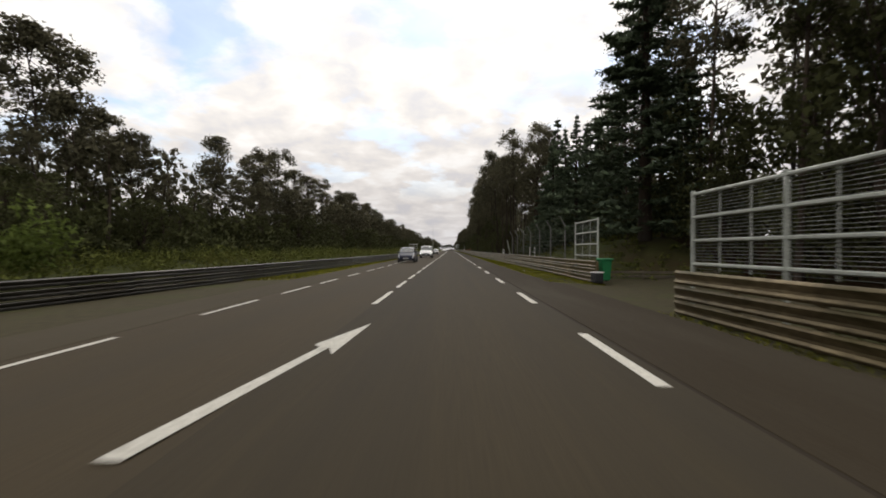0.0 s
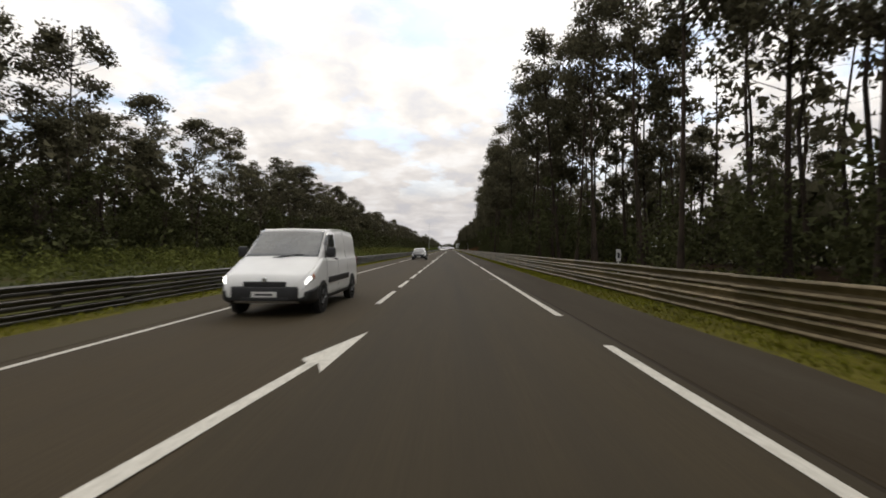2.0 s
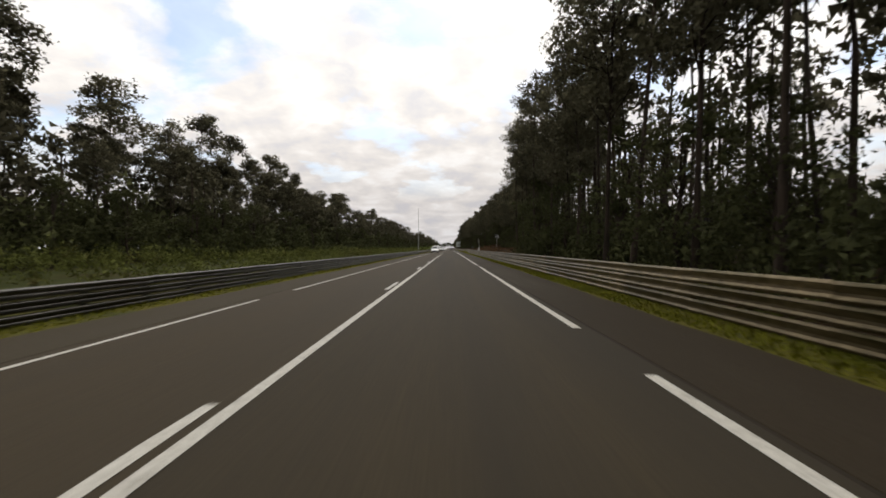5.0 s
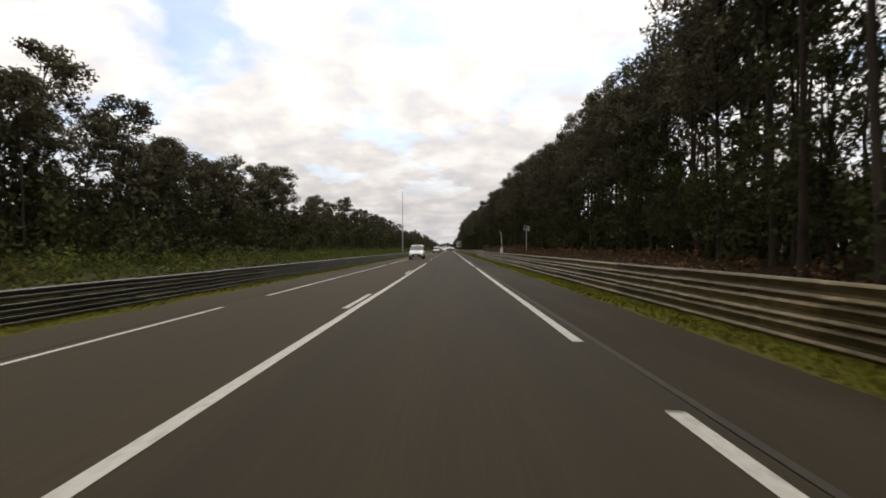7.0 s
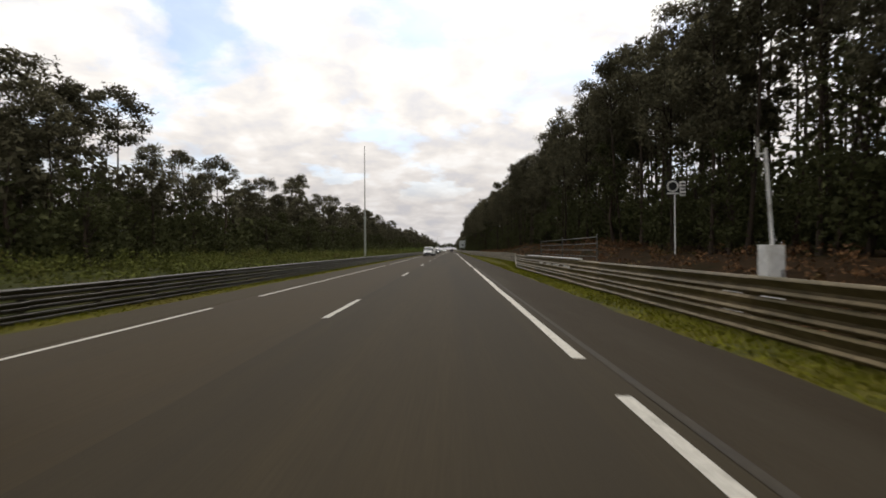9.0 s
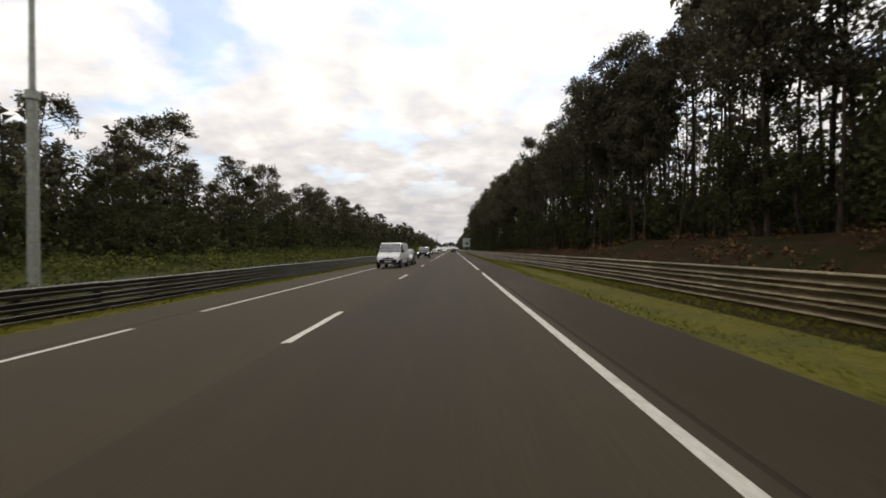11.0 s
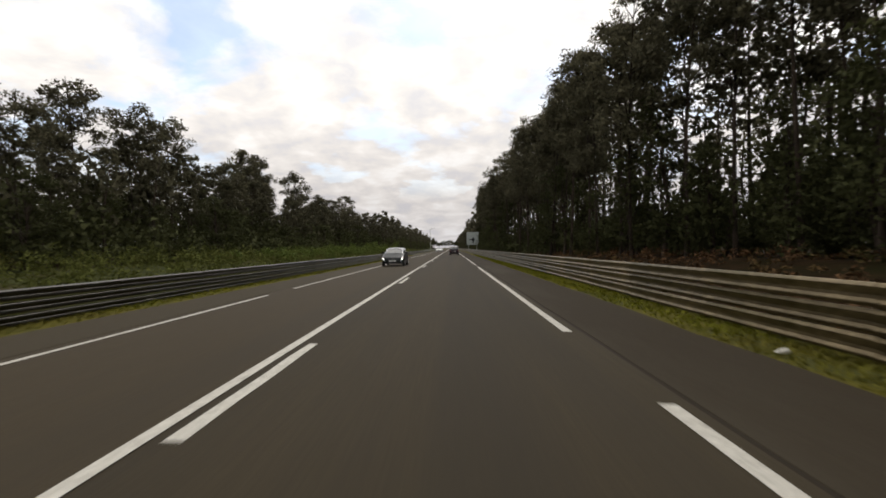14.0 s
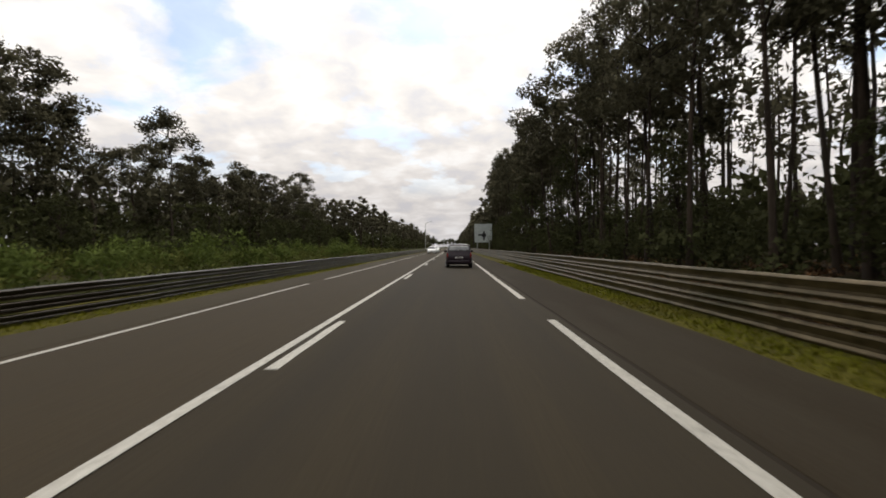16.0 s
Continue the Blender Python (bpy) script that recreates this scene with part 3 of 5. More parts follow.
PINE_TALL, SPRUCE_TALL, BROAD_TALL = 18.0, 18.0, 9.0
rng = random.Random(11)
PINES = ((0.58, 2.3, 11, "tall dark pine with a bare trunk and ragged crown"),
         (0.66, 2.4, 10, "tall dark pine with a bare trunk and ragged crown"),
         (0.50, 2.5, 14, "tall broad-crowned dark green pine in the woods"),
         (0.60, 1.9, 10, "slender dark pine with a high narrow crown"),
         (0.45, 2.4, 15, "tall broad-crowned dark green pine in the woods"),
         (0.70, 2.7, 10, "tall dark pine with a bare trunk and flat crown"))
pine_shapes = [pine_shape(20 + i, PINE_TALL, bare, spread, boughs) for i, (bare, spread, boughs, label) in enumerate(PINES)]
stand_shapes = [pine_shape(20 + i, PINE_TALL, bare, spread, boughs, 30, 0.36, 0.26) for i, (bare, spread, boughs, label) in enumerate(PINES)]
pines = [tree(shape, "pine_tree", row[3], "tree", "pines of the woods", NEEDLES) for shape, row in zip(pine_shapes, PINES)]
fine_pines = [tree(pine_shape(220 + i, PINE_TALL, bare, spread, boughs, 56, 0.22, 0.15, lean), "pine_tree", label, "tree", "pines of the woods", NEEDLES)
              for i, (bare, spread, boughs, lean, label) in enumerate((
                  (0.54, 2.2, 13, 0.5, "tall dark pine with a bare trunk and ragged crown"),
                  (0.40, 2.4, 16, 0.4, "tall broad-crowned dark green pine in the woods"),
                  (0.43, 2.1, 14, 0.6, "tall dark pine with a bare trunk and ragged crown"),
                  (0.64, 2.0, 10, 0.9, "slender dark pine with a high narrow crown"),
                  (0.68, 2.4, 9, 0.8, "tall dark pine with a bare trunk and flat crown")))]
spruces = [tree(spruce_shape(50 + i, SPRUCE_TALL), "spruce_tree", "dark pointed spruce with drooping boughs", "tree", "spruces by the fence", SPRUCE) for i in range(2)]
broads = [tree(broadleaf_shape(70 + i, BROAD_TALL), "broadleaf_tree", "low leafy green broadleaf tree at the woods' edge", "tree", "leafy trees", LEAVES) for i in range(3)]
used = set()


def plant(kind, full, x, y, tall, fat=1.0):
    """Sets a tree of the given height at a place: the first of each shape is moved, later ones are copies."""
    pick = rng.choice(kind)
    k = tall / full
    m = pose(x, y, land_z(x, y) - 0.1, 0, 0, rng.uniform(0, 360))
    if pick.name not in used:
        used.add(pick.name)
        ob = pick
        ob.matrix_basis = m
    else:
        ob = copy_thing(pick, m)
    ob.scale = (k * fat, k * fat, k)
    return ob


def pine_stand(name, label, spots):
    """Pines of the inner ranks, past counting, in one mesh: spots are rows of x, y, height, girth and which shapes."""
    turn = random.Random(len(spots))
    wv, wf, lv, lf, ln, nw, nl = [], [], [], [], [], 0, 0
    for x, y, tall, fat, kinds in spots:
        (tv, tf), (cv, cf, cn) = stand_shapes[turn.choice(kinds)]
        a = turn.uniform(0, 6.28)
        spin = np.array([(math.cos(a), math.sin(a), 0), (-math.sin(a), math.cos(a), 0), (0, 0, 1)])
        k, foot = tall / PINE_TALL, np.array([x, y, land_z(x, y) - 0.1])
        size = np.array([k * fat, k * fat, k])
        wv.append(np.array(tv) @ spin * size + foot)
        wf += [tuple(i + nw for i in q) for q in tf]
        nw += len(tv)
        lv.append(cv @ spin * size + foot)
        lf.append(cf + nl)
        ln.append(cn @ spin)
        nl += len(cv)
    ob = tagged(new(name, leaf_mesh(name, np.concatenate(lv), np.concatenate(lf), np.concatenate(ln), NEEDLES)), label, "woods", kind="stuff")
    tagged(under(new("trunks", mesh_of("trunks", np.concatenate(wv), wf, BARK, True)), ob), kind="stuff")
    return ob


ALL_SHAPES, HIGH_SHAPES = (0, 1, 2, 3, 4, 5), (0, 1, 3, 5)
inner_left, inner_right = [], []

# left woods: the trees that stand out over the canopy, then the ranks behind and between
LEFT_TALL = ((42, 21), (46, 21.5), (51, 15.5), (57, 14), (76, 18.5), (88, 18), (95, 20), (101, 21.5), (113, 19.5), (126, 20), (132, 20), (143, 17), (154, 19.5),
             (164, 20), (171, 20.5), (177, 21.5), (189, 19), (200, 18), (211, 21), (222, 20.5), (226, 17), (238, 20.5), (249, 19), (257, 15.5), (264, 15.2), (272, 15.6),
             (280, 18.2), (290, 18), (296, 17.8), (304, 19.7), (322, 15), (347, 16), (358, 16.7), (368, 19.7), (383, 16.5), (396, 17.8), (406, 15.2), (427, 18.5),
             (435, 18.4), (444, 19.2), (466, 19), (472, 19.3), (492, 18.4), (511, 15.6), (545, 18.8))
high_pines = [pines[0], pines[1], pines[3], pines[5]]
for y, tall in LEFT_TALL:
    plant(pines, PINE_TALL, -38.4 + rng.uniform(-1, 1), y + rng.uniform(-0.5, 0.5), tall + 1.5, 1.25)
y = 10.0
while y < 560:
    plant(pines if y > 290 else high_pines, PINE_TALL, rng.uniform(-37, -30), y, (rng.uniform(11, 14.4) if y > 290 else rng.uniform(11, 15.6)), 1.2)
    if 150 < y < 300 or y > 420:
        inner_left.append((rng.uniform(-42, -36), y + 2, rng.uniform(13.5, 17.5), 1.25, ALL_SHAPES))
    plant(broads, BROAD_TALL, rng.uniform(-33, -26.5), y + 3, rng.uniform(5.5, 8.5), 1.25)
    y += rng.uniform(4.8, 7.2)

# right woods: spruces by the fence, an open stand of bare-stemmed pines, then denser woods
OPEN = (64, 100)


def is_open(y):
    return OPEN[0] < y < OPEN[1] or 331 < y < 343


def is_clearing(x, y):
    """Open land deeper in, seen between the trunks."""
    return x > 31 and 108 < y < 160 or x > 26 and 448 < y < 466


bare_pines = [fine_pines[0]] + fine_pines[3:]
for x, y, tall in ((13.4, 32.5, 23), (14.5, 64, 19.5), (16.5, 57, 16), (16, 51, 14), (15.5, 45.5, 14), (19, 38, 16), (20, 60.5, 16), (12.8, 48, 13.5), (13, 53.5, 14), (12.7, 58.5, 14.5), (13.4, 61.5, 16), (16.8, 47.5, 14.5), (17.2, 54, 15), (18, 63, 17.5)):
    plant(spruces, SPRUCE_TALL, x, y, tall, 1.35 if y < 35 else 1.1)
for x, y, tall in ((13.6, 18.5, 21), (17.5, 22.5, 21), (15.2, 14.5, 20), (19.5, 17, 20), (13.0, 11.5, 19), (18.2, 11, 20), (22, 23, 21), (14.6, 27, 21), (16, 35.5, 20), (15.4, 41, 18), (12.6, 69, 20), (13.5, 74, 22), (12, 441.5, 19), (14, 445, 20), (16.5, 442.5, 19), (17, 347, 20), (19.5, 351, 21), (22, 348, 20), (16.5, 354, 19.5)):
    plant(fine_pines[:3], PINE_TALL, x, y, tall)
for x, y, tall in ((16, 17.5, 14), (18.5, 24.5, 14), (14.5, 25, 7), (20.5, 20, 14), (17, 13, 13), (15.5, 29.5, 11)):
    plant(broads, BROAD_TALL, x, y, tall, 1.0)
for x, y, tall in ((-19, 13, 6), (-22, 18, 6.5), (-17.5, 20, 4.5), (-24, 25, 6)):
    plant(broads, BROAD_TALL, x, y, tall, 1.2)
for x, y, tall in ((-31, 92, 13), (-33, 97, 14.5), (-30.5, 102, 12), (-34, 87, 13.5), (-32, 455, 13), (-31, 447, 12.5), (-33, 462, 13.5)):
    plant(pines[2:5], PINE_TALL, x, y, tall, 1.2)
y = 76.0
while y < 560:
    edge = along(RIGHT_WOODS, y)
    open_here = is_open(y)
    low = 116 < y < 128
    if low:
        edge += 5
    kind = bare_pines if open_here else fine_pines[:4] if y < 470 else pines
    plant(kind, PINE_TALL, edge + 0.8 + rng.uniform(-0.7, 1.4), y, rng.uniform(12, 15) if low else rng.uniform(21, 24) if y < 175 and not open_here else rng.uniform(18.5, 22) if y < 225 else rng.uniform(16, 19.5) if y < 345 else rng.uniform(17.5, 21), 1.0)
    if not low and (not open_here or rng.random() < 0.8):
        inner_right.append((edge + 5 + rng.uniform(-1.2, 1.5), y + 2, rng.uniform(16.5, 21.5), 1.0, HIGH_SHAPES if open_here else ALL_SHAPES))
    if rng.random() < (0.3 if open_here else 0.6):
        plant(broads, BROAD_TALL, edge + rng.uniform(0.5, 3), y + 1.5, rng.uniform(4.5, 8.5) * (0.8 if open_here else 1.25), 1.0)
    y += (rng.uniform(4.2, 5.8) if open_here else rng.uniform(2.9, 3.9) if 225 < y < 438 else rng.uniform(3.8, 5.6)) if y < 480 else 7


for i in range(26):
    inner_right.append((rng.uniform(18, 36), rng.uniform(70, 132), rng.uniform(11, 15), 0.95, HIGH_SHAPES))
pine_stand("pine_stand", "dark pines in the ranks behind the roadside trees", inner_right)
pine_stand("pine_stand", "dark pines in the ranks beyond the verge", inner_left)


def scattered_woods(name, label, seed, spots, tall_range, leaf, heart=0):
    """The uncounted trees farther in: trunks with coarser crowns, in one mesh."""
    gen = np.random.default_rng(seed)
    clumps, sizes, wv, wf = [], [], [], []
    nw = 0
    for x, y in spots:
        z = land_z(x, y)
        tall = gen.uniform(*tall_range)
        bare = gen.uniform(0.4, 0.62)
        v, f = tube([(x, y, z - 0.2), (x + gen.normal() * 0.3, y + gen.normal() * 0.3, z + tall * 0.5), (x + gen.normal() * 0.4, y, z + tall * 0.96)], [0.19, 0.12, 0.03], 5)
        wv += v
        wf += [tuple(i + nw for i in q) for q in f]
        nw += len(v)
        n = 13
        t = bare + (1 - bare) * (np.arange(n) + gen.random(n)) / n
        reach = 2.3 * np.sin(np.pi * np.clip(0.2 + 0.75 * (t - bare) / (1 - bare), 0, 1)) * gen.random(n) ** 0.6
        ang = gen.random(n) * 6.28
        c = np.stack([x + np.cos(ang) * reach, y + np.sin(ang) * reach, z + tall * t], 1)
        r = np.tile([1.15, 1.15, 0.75], (n, 1)) * (0.6 + 0.6 * gen.random((n, 1)))
        clumps.append(c)
        sizes.append(r)
    leaves = foliage(gen, np.concatenate(clumps), np.concatenate(sizes), 13, 0.6, 0.45, heart=heart)
    ob = tagged(new(name, leaf_mesh(name, *leaves, leaf)), label, "woods", kind="stuff")
    tagged(under(new("trunks", mesh_of("trunks", wv, wf, BARK)), ob), kind="stuff")
    return ob


spots = []
y = -20.0
while y < 560:
    edge = along(RIGHT_WOODS, y) + (5 if y < OPEN[1] else 0)
    for k in range(1 if 118 < y < 152 else 3 if y < OPEN[1] else 3 if is_open(y) else 4):
        spots.append((edge + 7 + k * 6.5 + rng.uniform(-3, 3), y + rng.uniform(-3, 3)))
    y += 5.0 if y > 135 else 7.0
scattered_woods("pine_woods", "dark pine woods deeper in beyond the roadside trees", 5, [p for p in spots if not is_clearing(*p)], (16, 21), NEEDLES)
spots = []
y = 0.0
while y < 600:
    for k in range(4 if y > 205 else 3):
        spots.append((-31.5 - k * 6 + rng.uniform(-3, 3), y + rng.uniform(-3, 3)))
    y += 5.5
scattered_woods("pine_woods", "dark pine woods deeper in beyond the verge", 6, spots, (8, 12.5), NEEDLES)
spots = []
y = 560.0
while y < 1150:
    for k in range(3):
        spots.append((along(RIGHT_WOODS, y) + 1 + k * 5 + rng.uniform(-2, 2), y + rng.uniform(-3, 3)))
        spots.append((-27 - k * 6 + rng.uniform(-3, 3), y + rng.uniform(-3, 3)))
    y += 7 if y < 760 else 12
scattered_woods("pine_woods", "dark distant woods along the end of the straight", 7, spots, (11, 17), NEEDLES, 0.7)
spots = [(-26 + i * 1.5 + rng.uniform(-1, 1), 1000 + rng.uniform(-25, 60)) for i in range(64)]
scattered_woods("pine_woods", "low distant trees closing the end of the straight", 8, spots, (8, 12), LEAVES, 0.8)


def thicket(name, label, seed, places, leaf, count, long, wide, shoots=5, heart=0, up=0.35):
    """Bushes or ferns in one mesh: places are rows of x, y, reach, height."""
    gen = np.random.default_rng(seed)
    p = np.array([(x, y, land_z(x, y) + h * 0.45) for x, y, r, h in places])
    r = np.array([(r, r, h * 0.55) for x, y, r, h in places])
    d = gen.normal(size=(len(p), shoots, 3))
    d /= np.linalg.norm(d, axis=2)[..., None]
    p = (p[:, None] + d * r[:, None] * (0.25 + 0.5 * gen.random((len(p), shoots, 1)))).reshape(-1, 3)
    r = np.repeat(r * 0.55, shoots, 0) * (0.7 + 0.5 * gen.random((len(p), 1)))
    return tagged(new(name, leaf_mesh(name, *foliage(gen, p, r, count, long, wide, heart, 0.5, up), leaf)), label, "undergrowth", kind="stuff")


# dark bushes under the trees: finer ones at the edge, coarser ones behind
near, behind = [], []
y = -10.0
while y < 600:
    edge = along(RIGHT_WOODS, y)
    tall = 1.35 if 205 < y < 360 or y < OPEN[1] + 5 else 1.0
    for k in range(4):
        if not (is_open(y) and k < 1 and rng.random() < 0.4):
            (near if k < 2 else behind).append((edge + 1.5 + k * 3.2 + rng.uniform(-1.4, 1.4), y + rng.uniform(-2, 2), rng.uniform(1.2, 2.2), tall * rng.uniform(1.8, 5.2)))
        behind.append((-27.5 - k * 3.6 + rng.uniform(-1.5, 1.5), y + rng.uniform(-2, 2), rng.uniform(1.4, 2.4), rng.uniform(2.2, 5.5)))
    y += 2.4
for i in range(26):
    near.append((rng.uniform(11.5, 19), rng.uniform(122, 150), rng.uniform(1.4, 2.4), rng.uniform(4, 7.5)))
thicket("bushes", "dark bushes and young growth at the woods' edge", 30, [p for p in near if not (88 < p[1] < 104 and p[3] > 2.2)], LEAVES, 52, 0.24, 0.16, 6)
thicket("bushes", "dark bushes and young growth under the pines", 31, [p for p in behind if not (p[0] > 0 and (88 < p[1] < 104 and p[3] > 2.4 or is_clearing(p[0], p[1])))], LEAVES, 28, 0.38, 0.32, 4)
places = []
y = -10.0
while y < 600:
    for k in range(3):
        places.append((-32 - k * 6 + rng.uniform(-2.5, 2.5), y + rng.uniform(-2, 2), rng.uniform(2, 3), rng.uniform(6, 9) + (2.5 if k else 0)))
        places.append((along(RIGHT_WOODS, y) + 12 + k * 8 + rng.uniform(-2, 2), y + rng.uniform(-2, 2), rng.uniform(2, 3), rng.uniform(4.5, 9) * (1.25 if y < OPEN[1] else 1)))
        if 205 < y < 425:
            places.append((along(RIGHT_WOODS, y) + 5 + k * 7 + rng.uniform(-2, 2), y + rng.uniform(-2, 2), rng.uniform(2, 3), rng.uniform(6, 10.5)))
    y += 3.4
y = 560.0
while y < 1000:
    for k in range(2):
        places.append((-27 - k * 5 + rng.uniform(-2, 2), y + rng.uniform(-2, 2), rng.uniform(2, 3), rng.uniform(5, 9)))
        places.append((along(RIGHT_WOODS, y) + 2 + k * 5 + rng.uniform(-1, 2), y + rng.uniform(-2, 2), rng.uniform(2, 3), rng.uniform(5, 9)))
    y += 3.5
thicket("bushes", "dark bushes and young growth deeper in the woods", 32, [p for p in places if not is_clearing(p[0], p[1]) and not (14 < p[0] < 26 and 92 < p[1] < 108)], LEAVES, 36, 0.6, 0.52, 4)

places = []
y = -15.0
while y < 640:
    for k in range(2):
        places.append((-50 - 7 * k + rng.uniform(-2, 2), y + rng.uniform(-1, 1), rng.uniform(2.2, 3.2), rng.uniform(8, 11)))
        near_in = 60 < y < 165
        places.append((along(RIGHT_WOODS, y) + (17 if near_in else 28) + 7 * k + rng.uniform(-2, 2), y + rng.uniform(-1, 1), rng.uniform(2.2, 3.2), rng.uniform(8, 11.5)))
    y += 2.8
thicket("woods_depth", "dense dark growth far inside the woods", 36, [p for p in places if not is_clearing(p[0] - 3, p[1])], NEEDLES, 24, 0.8, 0.6, 4, 0.5)

# bracken and scrub behind the left rail, heather on the bank behind the right one
places = []
for i in range(5000):
    y = -10 + 560 * rng.random()
    x = -8.6 - 18.5 * rng.random()
    if y < 60:
        x -= 2.5
    tuft = 0.55 + 0.45 * noise.noise((x * 0.16, y * 0.08, 2))
    places.append((x, y, rng.uniform(0.5, 1.0), rng.uniform(0.5, 1.0) * (0.7 + 2.2 * tuft * min(1, (-x - 8) / 9))))
thicket("bracken", "green bracken and scrub on the verge behind the rail", 33, places, BRACKEN, 17, 0.18, 0.085, 3, 0, 0.9)
places = []
for i in range(3400):
    y = -5 + 520 * rng.random()
    x = along(RIGHT_RAIL, y) + 0.9 + 9.5 * rng.random() ** (1.2 if y > 70 else 0.9)
    places.append((x, y, rng.uniform(0.3, 0.7), rng.uniform(0.25, 0.8)))
thicket("heather", "reddish dry heather and ferns on the bank", 34, [p for p in places if p[1] > 185], HEATHER, 13, 0.13, 0.06, 3, 0, 0.8)
thicket("rough_grass", "rough green undergrowth behind the rail", 35, [p for p in places if p[1] <= 185 and not 8 < p[1] < 22], BRACKEN, 12, 0.16, 0.065, 3, 0, 0.9)


FRESH_LEAVES = material("fresh_green_leaves", (0.065, 0.088, 0.019), (0.14, 0.175, 0.04), 1.2, 0.85, spec=0.08, island=0.15, through_light=0.3)
places = [(rng.uniform(-21, -13.5), rng.uniform(7, 19), rng.uniform(1.0, 1.7), rng.uniform(2.4, 4.6)) for i in range(26)]
thicket("shrubs", "fresh green leafy shrubs on the verge", 37, places, FRESH_LEAVES, 70, 0.2, 0.13, 6)
places = [(rng.uniform(-21, -11.5), rng.uniform(448, 500), rng.uniform(0.8, 1.5), rng.uniform(1.4, 2.9)) for i in range(44)]
places += [(rng.uniform(-22, -12), rng.uniform(415, 447), rng.uniform(0.8, 1.3), rng.uniform(1.0, 2.0)) for i in range(20)]
thicket("shrubs", "fresh green low shrubs behind the rail", 38, places, FRESH_LEAVES, 60, 0.2, 0.13, 6)


def grass_strip(name, label, seed, table, inner, outer, y0, y1, density, tall):
    """Short mown grass as single blades between two lines along the road."""
    gen = np.random.default_rng(seed)
    n = int((y1 - y0) * 1.4 * density)
    y = gen.uniform(y0, y1, n)
    rail = np.interp(y, [a for a, b in table], [b for a, b in table])
    lo = np.full(n, inner) + 0.14 * np.sin(y * 0.9) * np.sin(y * 0.37)
    hi = rail + outer
    x = lo + (hi - lo) * gen.random(n)
    keep = gen.random(n) < np.clip(np.abs(hi - lo) / 1.4, 0, 2.2) / 2.2
    x, y, lo = x[keep], y[keep], lo[keep]
    n = len(x)
    z = -FALL * np.abs(x - CROWN) - 0.03 - 0.09 * np.clip((x - 4.3) / 1.1, 0, 1)
    grow = tall * (0.5 + 0.8 * gen.random(n)) * (0.45 + 0.55 * np.clip(np.abs(x - lo) / 0.5, 0, 1))
    ang = gen.uniform(0, 6.28, n)
    w = 0.012 + 0.016 * gen.random(n)
    lean = gen.normal(size=(n, 2)) * 0.5 * grow[:, None]
    a = np.stack([x + np.cos(ang) * w, y + np.sin(ang) * w, z], 1)
    b = np.stack([x - np.cos(ang) * w, y - np.sin(ang) * w, z], 1)
    c = np.stack([x + lean[:, 0], y + lean[:, 1], z + grow], 1)
    v = np.stack([a, b, c], 1).reshape(-1, 3)
    return tagged(new(name, leaf_mesh(name, v, np.arange(n * 3).reshape(-1, 3), np.tile([0.0, 0.0, 1.0], (n * 3, 1)) + 0.3 * gen.normal(size=(n * 3, 3)), GRASS)), label, "grass", kind="stuff")


grass_strip("grass", "short yellow-green mown grass along the guard rail", 41, RIGHT_RAIL, 4.2, 0.25, 20, 470, 420, 0.085)
grass_strip("grass", "short yellow-green mown grass along the guard rail", 42, LEFT_RAIL, -6.65, -0.25, 20, 470, 300, 0.08)
grass_strip("grass", "patchy grass by the opening in the rail", 43, RIGHT_RAIL, 4.8, 0.4, -25, 11, 200, 0.09)


# ------------------------------------------------------------------ fences by the opening
def frame_panel(parent, y0, y1, x0, x1, z0, z1, ends=2):
    """A heavy galvanised frame filled with closely set horizontal wires."""
    def at(y):
        return x0 + (x1 - x0) * (y - y0) / (y1 - y0)

    for y in (y0, y1) if ends == 2 else (y1,):
        part("post", box_bm(at(y) - 0.035, at(y) + 0.035, y - 0.04, y + 0.04, z0 - 0.9, z1 + 0.06, bevel=0.008), STEEL, parent)
    for k in range(4):
        z = z0 + 0.14 + (z1 - z0 - 0.16) * k / 3
        part("frame_rail", rod_bm((at(y0), y0, z), (at(y1), y1, z), 0.04, sides=6), STEEL, parent)
    for k in range(1, 3):
        y = y0 + (y1 - y0) * k / 3
        part("upright", rod_bm((at(y) + 0.03, y, z0), (at(y) + 0.03, y, z1), 0.018, sides=5), STEEL, parent)
    bm = bmesh.new()
    n = 26
    for k in range(n):
        z = z0 + (z1 - z0) * (k + 0.5) / n
        add_rod(bm, (at(y0), y0, z), (at(y1), y1, z), 0.007, sides=4)
    tagged(part("wire_infill", bm, WIRE, parent), kind="stuff")


CONCRETE = material("grey_post", (0.10, 0.10, 0.09), (0.19, 0.185, 0.165), 6, 0.85, bump=0.2, stain=(0.08, 0.085, 0.06), stain_scale=1.5)
fence = thing("debris_fence", "grey galvanised debris fence panels above the rail", "fence")
for y0 in (-4.05, -1.0, 2.05, 5.1, 8.15):
    frame_panel(fence, y0, y0 + 3.05, 5.95 - 0.012 * y0, 5.92 - 0.012 * (y0 + 3.05), 0.75, 2.55, 2 if y0 < -4 else 1)
fence = thing("debris_fence", "single grey galvanised debris fence panel at the opening", "fence")
frame_panel(fence, 21.8, 25.7, 6.85, 6.85, 0.78, 2.65)

